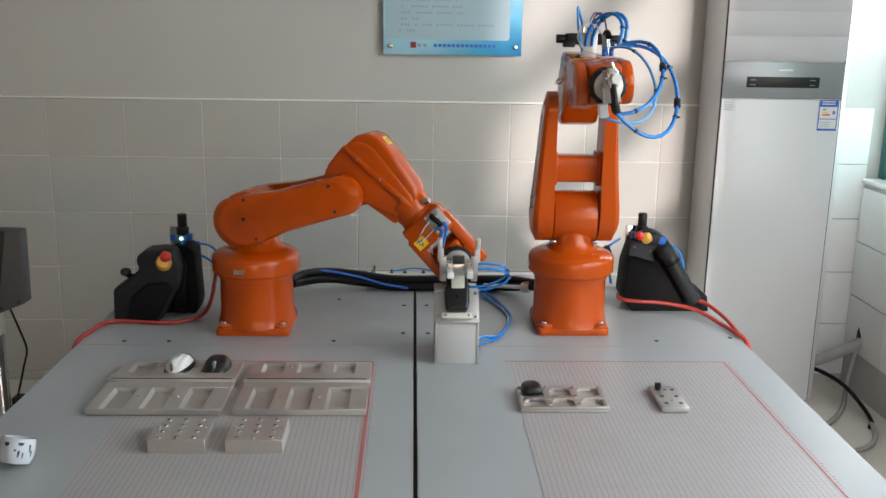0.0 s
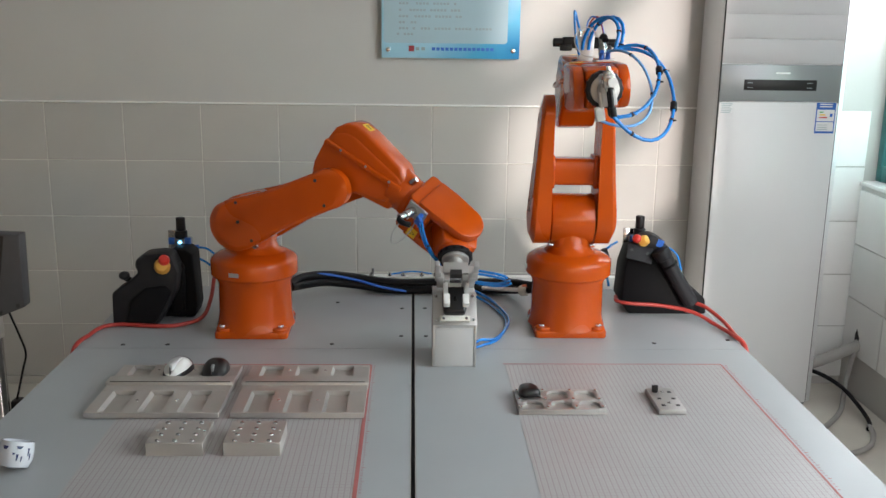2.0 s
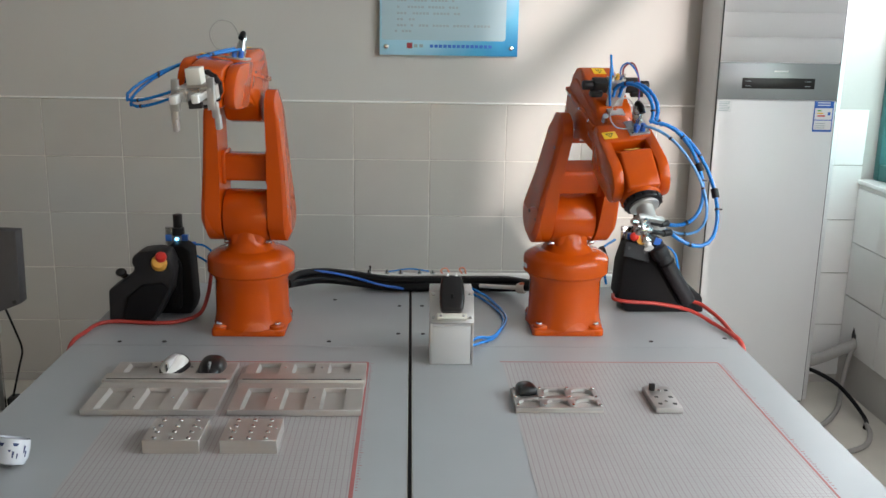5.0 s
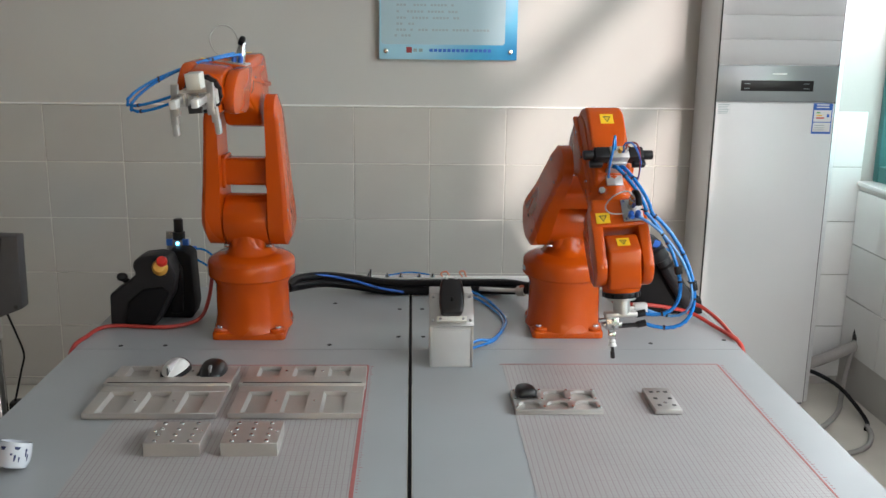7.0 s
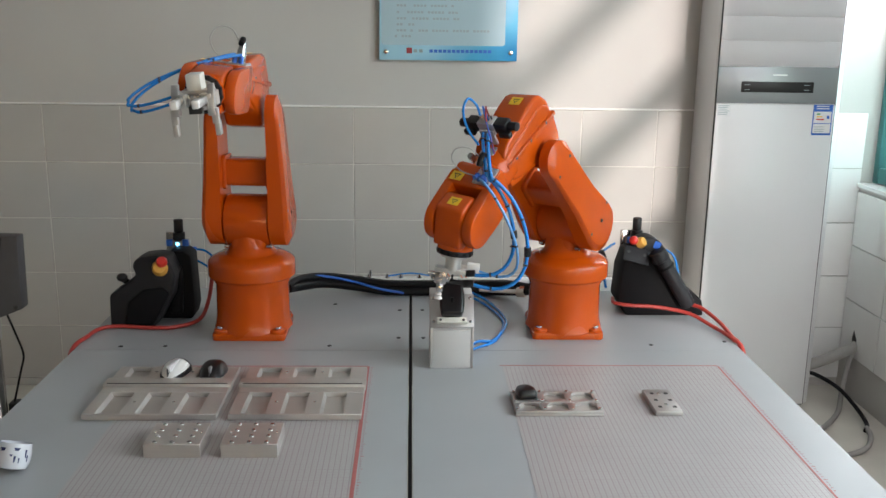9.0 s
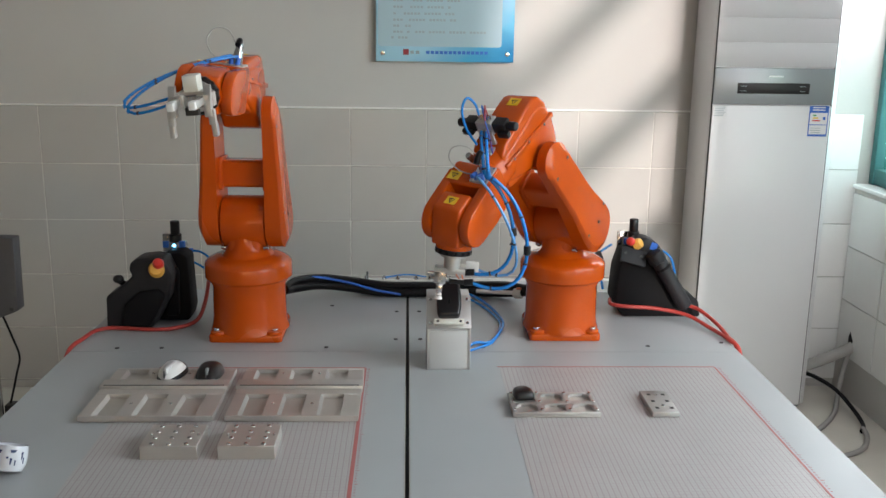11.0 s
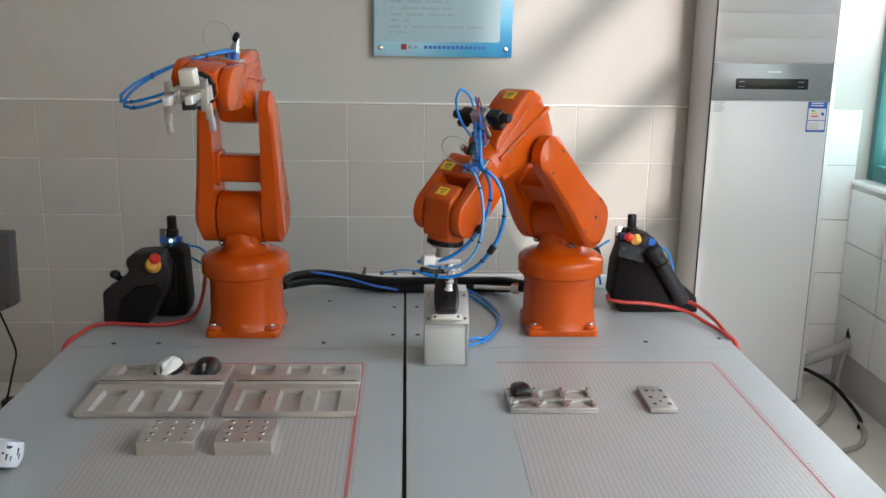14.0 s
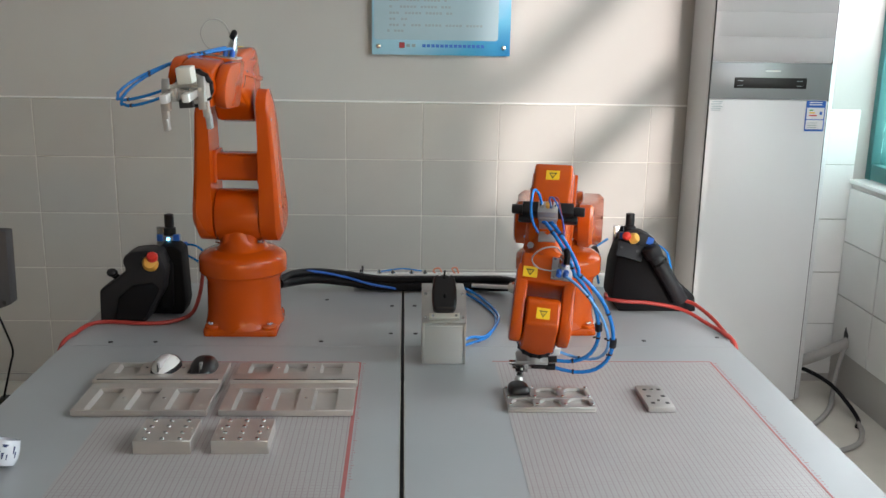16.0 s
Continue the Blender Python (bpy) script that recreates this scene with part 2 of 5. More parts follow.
def prism(pts, a, b, axis="y", bev=0.0, seg=2, inset=1.0):
    """A profile of (u, v) points drawn out along an axis from a to b: u, v are x, z for y; y, z for x; x, y for z. inset shrinks the b end."""
    bm = bmesh.new()
    cu = sum(p[0] for p in pts) / len(pts)
    cv = sum(p[1] for p in pts) / len(pts)

    def at(u, v, w):
        return {"y": (u, w, v), "x": (w, u, v), "z": (u, v, w)}[axis]
    lo = [bm.verts.new(at(u, v, a)) for u, v in pts]
    hi = [bm.verts.new(at(cu + (u - cu) * inset, cv + (v - cv) * inset, b)) for u, v in pts]
    bm.faces.new(lo)
    bm.faces.new(hi[::-1])
    for i in range(len(pts)):
        j = (i + 1) % len(pts)
        bm.faces.new((lo[j], lo[i], hi[i], hi[j]))
    bmesh.ops.recalc_face_normals(bm, faces=bm.faces)
    return bevel(bm, bev, seg)


def arc(cx, cy, r, a0, a1, n=10):
    return [(cx + r * math.cos(radians(a0 + (a1 - a0) * i / n)), cy + r * math.sin(radians(a0 + (a1 - a0) * i / n))) for i in range(n + 1)]


def rounded(x0, x1, y0, y1, r, n=5):
    return arc(x1 - r, y1 - r, r, 0, 90, n) + arc(x0 + r, y1 - r, r, 90, 180, n) + arc(x0 + r, y0 + r, r, 180, 270, n) + arc(x1 - r, y0 + r, r, 270, 360, n)


def lathe(profile, seg=32, axis="z"):
    """(radius, height) points spun round an axis."""
    bm = bmesh.new()
    rings = []
    for r, h in profile:
        ring = []
        for i in range(seg):
            a = 2 * math.pi * i / seg
            u, v = r * math.cos(a), r * math.sin(a)
            ring.append(bm.verts.new({"z": (u, v, h), "x": (h, u, v), "y": (v, h, u)}[axis]))
        rings.append(ring)
    for p, q in zip(rings, rings[1:]):
        for i in range(seg):
            j = (i + 1) % seg
            bm.faces.new((p[i], p[j], q[j], q[i]))
    bm.faces.new(rings[0][::-1])
    bm.faces.new(rings[-1])
    bmesh.ops.recalc_face_normals(bm, faces=bm.faces)
    return bm


def smooth_path(pts, n=8):
    """Catmull-Rom through points."""
    pts = [Vector(p) for p in pts]
    ext = [pts[0] * 2 - pts[1], *pts, pts[-1] * 2 - pts[-2]]
    out = []
    for i in range(1, len(ext) - 2):
        a, b, c, d = ext[i - 1:i + 3]
        for k in range(n):
            t = k / n
            out.append(0.5 * (2 * b + (c - a) * t + (2 * a - 5 * b + 4 * c - d) * t * t + (3 * b - a - 3 * c + d) * t ** 3))
    out.append(pts[-1])
    return out


def tube(pts, r, n=8, seg=10):
    path = smooth_path(pts, n)
    bm = bmesh.new()
    rings = []
    side = None
    for i, p in enumerate(path):
        d = (path[min(i + 1, len(path) - 1)] - path[max(i - 1, 0)]).normalized()
        if side is None:
            side = d.orthogonal().normalized()
        side = (side - d * side.dot(d)).normalized()
        up = d.cross(side)
        rings.append([bm.verts.new(p + r * (side * math.cos(2 * math.pi * k / seg) + up * math.sin(2 * math.pi * k / seg))) for k in range(seg)])
    for p, q in zip(rings, rings[1:]):
        for k in range(seg):
            j = (k + 1) % seg
            bm.faces.new((p[k], p[j], q[j], q[k]))
    bm.faces.new(rings[0][::-1])
    bm.faces.new(rings[-1])
    bmesh.ops.recalc_face_normals(bm, faces=bm.faces)
    return bm


def ball(c, rx, ry, rz, seg=20, rings=12):
    bm = bmesh.new()
    bmesh.ops.create_uvsphere(bm, u_segments=seg, v_segments=rings, radius=1, matrix=Matrix.Translation(c) @ Matrix.Diagonal((rx, ry, rz, 1)))
    return bm


def moved(bm, m):
    bmesh.ops.transform(bm, matrix=m, verts=bm.verts)
    return bm


# ---------------------------------------------------------------- room
TOP = 0.75          # table height
WALL = 1.5          # face of the far wall


def structure(name, bm, material, label):
    return tagged(part(name, bm, material), label, name.split("_")[0], kind="structure")


structure("floor", box(-4.5, 2.3, -9.5, 1.7, -0.1, 0), M_FLOOR, "pale cream glossy tiled floor")
structure("ceiling", box(-4.5, 2.3, -9.5, 1.7, 3.5, 3.6), M_CEIL, "plain white painted ceiling")
wall_north = structure("wall_north", box(-4.5, 2.3, WALL, WALL + 0.2, 0, 3.5), M_WALL, "cream plaster wall with a tiled lower part")
structure("wall_west", box(-4.7, -4.5, -9.5, 1.7, 0, 3.5), M_WALL, "plain cream plaster wall")
# back wall, out of view, with an opening added to let in fill light
back = merge(box(-4.5, -2.0, -9.5, -9.3, 0, 3.5), box(1.4, 2.3, -9.5, -9.3, 0, 3.5), box(-2.0, 1.4, -9.5, -9.3, 0, 1.0), box(-2.0, 1.4, -9.5, -9.3, 1.7, 3.5))
structure("wall_south", back, M_WALL, "cream plaster wall with an unseen opening added for fill light")
# window wall: low parapet with a ledge, lintel, and unseen piers added to block sun
east = merge(box(1.88, 2.2, -9.3, WALL, 0, 0.885), box(1.97, 2.2, -9.3, WALL, 3.4, 3.5), box(1.97, 2.2, 0.58, WALL, 2.72, 3.4),
             box(1.97, 2.2, 0.0, 0.58, 0.885, 3.4), box(1.97, 2.2, -2.7, 0.0, 2.72, 3.4), box(1.97, 2.7, -2.9, -2.7, 0.885, 3.4), box(1.97, 2.2, -9.3, -7.75, 0.885, 3.4))
wall_east = structure("wall_east", east, M_WALL, "cream parapet wall below windows, with unseen piers that block the sun")
structure("window_sill", box(1.868, 2.2, -9.28, WALL - 0.002, 0.887, 0.905, 0.004), M_TILE_W, "white window ledge on a low wall")
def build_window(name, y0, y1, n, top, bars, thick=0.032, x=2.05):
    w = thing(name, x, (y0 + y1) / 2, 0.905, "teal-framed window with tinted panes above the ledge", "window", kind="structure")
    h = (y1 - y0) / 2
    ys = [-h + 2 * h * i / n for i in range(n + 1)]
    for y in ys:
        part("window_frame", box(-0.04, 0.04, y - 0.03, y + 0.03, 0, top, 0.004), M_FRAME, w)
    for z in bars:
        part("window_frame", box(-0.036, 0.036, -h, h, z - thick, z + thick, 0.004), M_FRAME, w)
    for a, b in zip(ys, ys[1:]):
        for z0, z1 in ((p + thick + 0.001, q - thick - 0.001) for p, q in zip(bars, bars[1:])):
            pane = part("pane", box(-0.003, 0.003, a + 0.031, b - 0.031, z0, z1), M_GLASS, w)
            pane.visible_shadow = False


build_window("window_1", -2.7, 0.0, 3, 1.81, (0.034, 1.2, 1.778))
# unseen window, added with bars spaced to cast the wall's diagonal shade bands
build_window("unseen_barred_window", -7.75, -2.9, 1, 2.49, (0.034, 0.75, 1.345, 1.94, 2.456), 0.056)
build_window("window_2", 0.58, 1.494, 1, 1.81, (0.034, 1.2, 1.778), 0.032, 1.975)
trunk = structure("trim", box(1.165, 1.225, WALL - 0.055, WALL - 0.001, 0.0, 3.5, 0.006), M_TRUNK, "white plastic pipe trunking on the wall")
structure("baseboard", box(-4.4, 1.16, WALL - 0.012, WALL - 0.0015, 0, 0.034, 0.002), M_TILE, "cream tile skirting")

# ---------------------------------------------------------------- camera-side furniture: tables
def build_table(x0, x1, label):
    cx = (x0 + x1) / 2
    t = thing("workbench", cx, 0, 0, label, "workbench", "workbenches")
    w = (x1 - x0) / 2
    for y0, y1 in ((-1.12, -0.1592), (-0.1578, 0.385)):
        part("top_panel", box(-w, w, y0, y1, TOP - 0.03, TOP), M_TABLE, t)
    for sx in (-1, 1):
        part("side_panel", box(sx * (w - 0.06) - 0.008, sx * (w - 0.06) + 0.008, -1.03, 0.33, 0.08, TOP - 0.03, 0.002), M_TABLE, t)
        for y in (-1.06, 0.35):
            part("leg", box(sx * (w - 0.06) - 0.02, sx * (w - 0.06) + 0.02, y - 0.02, y + 0.02, 0, TOP - 0.03, 0.003), M_TABLE, t)
    part("back_panel", box(-w + 0.08, w - 0.08, 0.335, 0.35, 0.08, TOP - 0.03, 0.002), M_TABLE, t)
    part("front_panel", box(-w + 0.08, w - 0.08, -1.06, -1.045, 0.08, TOP - 0.03, 0.002), M_TABLE, t)
    return t


tab_l = build_table(-0.803, -0.005, "grey painted steel workbench carrying a robot and fixtures")
tab_r = build_table(0.005, 0.812, "grey painted steel workbench with a gridded work sheet")
for t, cx, holes in ((tab_l, -0.404, [(-0.03, 0.168), (-0.03, -0.066), (-0.212, 0.223), (-0.198, -0.127), (-0.594, -0.133), (-0.70, -0.135)]),
                     (tab_r, 0.4085, [(0.032, 0.170), (0.032, -0.066), (0.16, 0.23), (0.185, -0.127), (0.597, -0.116), (0.79, -0.09), (0.14, 0.02)])):
    for x, y in holes:
        part("screw_hole", cyl((x - cx, y, TOP - 0.001), (x - cx, y, TOP + 0.0012), 0.0055, seg=12), M_INK, t)
# near-black strip put into the empty slot between the benches for its shade
part("gap_shade_strip", box(-0.0035, 0.0035, -1.1, 0.37, TOP - 0.06, TOP - 0.012), M_DARKGAP, tab_r).matrix_basis = pose(-0.4085, 0, 0)


def build_sheet(x0, x1, y0, y1, line_side, label):
    t = thing("grid_sheet", x0, y0, TOP, label, "work mat", "grid sheets")
    w, h = x1 - x0, y1 - y0
    part("sheet", box(0.0035, w, 0, h, 0.0002, 0.0006), M_GRID, t)
    part("border_line", box(-0.002 if line_side > 0 else 0.02, w, h - 0.0025, h + 0.001, 0.0007, 0.0010), M_REDLINE, t)
    lx = w
    lw = 0.0036 if line_side < 0 else 0.0020
    part("border_line", box(lx - lw, lx + lw, 0, h - 0.003, 0.0007, 0.0010), M_REDLINE, t)
    for i in range(60):
        y = h - 0.01 - i * 0.01
        part("tick", box(lx + 0.006, lx + (0.013 if i % 5 == 0 else 0.010), y, y + 0.001, 0.0001, 0.0006), M_REDLINE, t)
    return t


build_sheet(-0.585, -0.097, -0.90, -0.268, -1, "translucent white sheet printed with a fine grid and red border")
build_sheet(0.209, 0.716, -0.90, -0.262, 1, "white grid sheet with a red border stuck on the bench")

# ---------------------------------------------------------------- robot arms
A2, A3, A4X, A4Z = 0.29, 0.27, 0.302, 0.07


def warn_label(parent, m, w=0.024):
    """Yellow sticker with a black triangle."""
    ob = part("warning_sticker", moved(box(-w * 0.6, w * 0.6, -w / 2, w / 2, 0, 0.0008), m), M_WARN, parent, "yellow warning sticker")
    s = w * 0.38
    outer = [(0, -s), (s * 0.95, s * 0.65), (-s * 0.95, s * 0.65)]
    inner = [(u * 0.62, v * 0.62) for u, v in outer]
    bm = bmesh.new()
    vo = [bm.verts.new((u, v, 0.0012)) for u, v in outer]
    vi = [bm.verts.new((u, v, 0.0012)) for u, v in inner]
    for i in range(3):
        j = (i + 1) % 3
        bm.faces.new((vo[i], vo[j], vi[j], vi[i]))
    bar = prism([(0.0008, -s * 0.32), (0.0004, s * 0.28), (-0.0008, s * 0.3)], 0.001, 0.0013, "z")
    return ob, moved(merge(bm, bar), m)


def put_warn(parent, m, w=0.024):
    ob, tri = warn_label(parent, m, w)
    part("symbol", tri, M_INK, parent)


def socket_bolt(parent, p, d, r=0.006, h=0.006, material=None):
    p, d = Vector(p), Vector(d)
    part("bolt", cyl(p, p + d * h, r, seg=12, b=0.001), material or M_STEEL, parent)


def robot_base(parent):
    foot = prism(rounded(-0.09, 0.09, -0.09, 0.09, 0.012), 0, 0.018, "z", 0.003)
    skirt = lathe([(0.098, 0.016), (0.094, 0.03), (0.0915, 0.05), (0.0905, 0.10), (0.0905, 0.130), (0.094, 0.136), (0.094, 0.145)], 48)
    pads = [prism(arc(sx * 0.068, sy * 0.068, 0.02, 0, 360, 14)[:-1], 0.017, 0.026, "z", 0.002) for sx in (-1, 1) for sy in (-1, 1)]
    rear = box(-0.07, 0.07, 0.05, 0.118, 0.012, 0.13, 0.008)
    base = part("base", merge(foot, skirt, rear, *pads), M_ORANGE, parent)
    for sx in (-1, 1):
        for sy in (-1, 1):
            socket_bolt(base, (sx * 0.071, sy * 0.071, 0.0255), (0, 0, 1), 0.008, 0.007, M_CHROME)
    for x in (-0.035, 0.03):
        part("connector", cyl((x, 0.117, 0.07), (x, 0.15, 0.07), 0.018, seg=20, b=0.002), M_BLACK, base)
    return base


def robot_shoulder(parent):
    pan = lathe([(0.090, 0.1455), (0.1035, 0.1465), (0.108, 0.152), (0.108, 0.184), (0.106, 0.190), (0.098, 0.197), (0.080, 0.206), (0.05, 0.210)], 48)
    hub = lathe([(0.094, 0.198), (0.076, 0.207), (0.064, 0.218), (0.057, 0.234), (0.054, 0.255), (0.054, 0.285)], 40)
    for v in hub.verts:
        v.co.y *= 0.86
    neck = prism(rounded(-0.05, 0.05, -0.043, 0.043, 0.02), 0.205, 0.30, "z")
    drum = cyl((0, -0.054, A2), (0, 0.054, A2), 0.064, seg=48, b=0.004)
    ob = part("shoulder", merge(pan, hub, neck, drum), M_ORANGE, parent)
    part("rating_plate", moved(box(-0.013, 0.013, -0.1092, -0.1076, 0.162, 0.172), pose(0, 0, 0, 0, 0, 2)), M_ALU_L, ob, "small silver rating plate")
    for s in (-1, 1):
        socket_bolt(ob, (0.035, s * 0.046, 0.228), (0, s, 0.2), 0.006, 0.012)
    return ob


def arm_profile(r0, r1, length, waist):
    mid = [(waist, length * 0.42), (waist * 0.97, length * 0.6)]
    return arc(0, 0, r0, 195, 345, 16) + [(r0, 0.012)] + mid + arc(0, length, r1, -12, 192, 16) + [(-u, v) for u, v in mid[::-1]] + [(-r0, 0.012)]


def robot_lower_arm(parent):
    bms = []
    for s in (-1, 1):
        bms.append(prism(arm_profile(0.064, 0.048, 0.262, 0.050), s * 0.057, s * 0.099, "y"))
        bms.append(prism(arm_profile(0.064, 0.048, 0.262, 0.050), s * 0.0985, s * 0.112, "y", 0.005, 2, 0.86))
    plates = merge(*bms)
    for v in plates.verts:
        k = 0.90 - 0.34 * min(1, max(0, v.co.z / A3))
        v.co.x += 0.004 + 0.018 * v.co.z / A3
        v.co.y = math.copysign(0.057 + (abs(v.co.y) - 0.057) * k, v.co.y)
    bar = prism(rounded(-0.030, 0.032, 0.088, 0.154, 0.01), -0.06, 0.06, "y")
    collar = [prism(rounded(-0.036, 0.038, 0.080, 0.162, 0.012), s * 0.048, s * 0.06, "y", 0.003) for s in (-1, 1)]
    ob = part("lower_arm", merge(plates, bar, *collar), M_ORANGE, parent)
    for s in (-1, 1):
        for x, z, y in ((-0.043, 0.038, 0.1030), (0.054, 0.033, 0.1032), (-0.009, 0.246, 0.0886), (0.052, 0.240, 0.0888), (0.000, 0.020, 0.1036)):
            part("screw_recess", cyl((x, s * (y - 0.008), z), (x, s * (y + 0.0016), z), 0.0042, seg=12), M_INK, ob)
    return ob


def robot_upper_arm(parent):
    drum = cyl((0, -0.056, 0), (0, 0.056, 0), 0.050, seg=40, b=0.004)
    side = [(-0.062, 0.0), (-0.068, 0.05), (-0.058, 0.088), (-0.036, 0.106), (-0.012, 0.112), (0.125, 0.104), (0.142, 0.098), (0.148, 0.068), (0.140, 0.036), (0.06, 0.0), (0.03, -0.035), (-0.02, -0.045), (-0.05, -0.03)]
    core = prism(side, -0.044, 0.044, "y", 0.009, 3)
    top = [(-0.066, 0.062), (-0.064, 0.096), (-0.048, 0.124), (-0.026, 0.134), (0.010, 0.134), (0.118, 0.122), (0.138, 0.108), (0.144, 0.09), (0.144, 0.082)]
    hump = prism(top, -0.041, 0.041, "y", 0.010, 3)
    ledge = prism([(-0.066, 0.052), (-0.066, 0.064), (0.146, 0.090), (0.148, 0.078)], -0.050, 0.050, "y", 0.003)
    neck = cyl((0.12, 0, A4Z), (0.172, 0, A4Z), 0.050, 0.045, 40, 0.004)
    throat = prism([(0.02, -0.03), (0.06, 0.0), (0.15, 0.022), (0.15, 0.06), (0.0, 0.06)], -0.038, 0.038, "y", 0.008)
    ob = part("upper_arm", merge(core, hump, ledge, neck, throat), M_ORANGE, parent)
    for s in (-1, 1):
        for x in (-0.02, 0.05, 0.115):
            z = 0.066 + (x + 0.02) * 0.125
            part("bolt", cyl((x, s * 0.049, z), (x, s * 0.052, z), 0.0032, seg=10), M_STEEL, ob)
    put_warn(ob, pose(-0.010, 0, 0.1340, 0, 0, 90) @ pose(0, 0, 0.0006), 0.024)
    part("hex_bolt", cyl((0.155, -0.03, 0.108), (0.160, -0.032, 0.124), 0.0075, seg=6), M_STEEL, ob)
    return ob


def robot_wrist_housing(parent):
    """Forearm end: a boxy housing with a two-pronged fork round the wrist."""
    collar = cyl((-0.138, 0, 0), (-0.115, 0, 0), 0.047, seg=40, b=0.002)
    body = prism([(-0.128, -0.050), (-0.128, 0.044), (-0.118, 0.052), (-0.058, 0.050), (-0.064, 0.0), (-0.058, -0.05), (-0.118, -0.054)], -0.054, 0.054, "y", 0.007, 3)
    fork = []
    for s in (-1, 1):
        pr = [(-0.10, -0.048), (-0.10, 0.050), (-0.05, 0.049)] + arc(0.004, 0, 0.046, 84, -84, 12) + [(-0.05, -0.050)]
        fork.append(prism(pr, s * 0.0355, s * 0.060, "y", 0.006, 2))
    ob = part("wrist_housing", merge(collar, body, *fork), M_ORANGE, parent)
    part("connector_plate", box(-0.118, -0.068, -0.006 + 0.014, 0.05, 0.050, 0.0545, 0.001), M_ALU_L, ob)
    for x, y in ((-0.114, 0.013), (-0.072, 0.013), (-0.114, 0.046), (-0.072, 0.046)):
        part("screw", cyl((x, y, 0.0545), (x, y, 0.056), 0.0025, seg=10), M_STEEL, ob)
    part("plug", merge(cyl((-0.100, 0.030, 0.054), (-0.104, 0.030, 0.082), 0.0105, seg=16, b=0.001), cyl((-0.104, 0.030, 0.08), (-0.110, 0.030, 0.098), 0.0085, seg=16, b=0.001)), M_STEEL, ob)
    part("cable_gland", tube([(-0.110, 0.030, 0.094), (-0.105, 0.030, 0.104), (-0.092, 0.032, 0.104), (-0.08, 0.032, 0.096)], 0.0065), M_RUBBER, ob)
    for y in (0.022, 0.036):
        part("air_fitting", merge(cyl((-0.078, y, 0.054), (-0.078, y, 0.070), 0.0055, seg=14), cyl((-0.078, y, 0.066), (-0.066, y, 0.072), 0.0045, seg=12)), M_PRINTBLUE, ob)
    part("signal_wire", tube([(-0.104, 0.028, 0.088), (-0.10, 0.006, 0.122), (-0.09, -0.022, 0.124), (-0.082, -0.036, 0.098), (-0.080, -0.022, 0.070), (-0.082, 0.006, 0.060), (-0.090, 0.020, 0.056)], 0.0014, 8, 6), M_WRAP, ob)
    put_warn(ob, pose(-0.078, -0.034, 0.0517, 0, 0, 90), 0.024)
    for s in (-1, 1):
        part("logo_mark", moved(merge(*[box(-0.1 + i * 0.017, -0.088 + i * 0.017, s * 0.0545, s * 0.0552, -0.006, 0.010, 0.0) for i in range(3)]), pose(0, 0, 0.012)), M_INK, ob)
    return ob


def robot_wrist(parent):
    """The tilting nose between the prongs."""
    side = [(-0.044, -0.020), (-0.058, 0.006), (-0.058, 0.012), (-0.032, 0.047), (-0.026, 0.048), (0.020, 0.045), (0.052, 0.040), (0.054, -0.040), (0.02, -0.044), (-0.02, -0.042)]
    ob = part("wrist", merge(prism(side, -0.034, 0.034, "y", 0.010, 3), cyl((0.04, 0, 0), (0.060, 0, 0), 0.039, seg=36, b=0.002)), M_ORANGE, parent)
    part("flange_ring", cyl((0.058, 0, 0), (0.072, 0, 0), 0.0385, seg=36, b=0.003), M_BLACK, ob, "black ring with moulded numbers")
    for i in range(14):
        a = 2 * math.pi * i / 14
        part("notch", box(0.0615, 0.0705, 0.0382, 0.0398, -0.003, 0.003), M_RUBBER, ob).matrix_basis = pose(0, 0, 0, math.degrees(a))
    put_warn(ob, pose(-0.0450, 0, 0.0295, 0, -53.4, 0) @ pose(0, 0, 0.0006, 0, 0, 90), 0.022)
    return ob


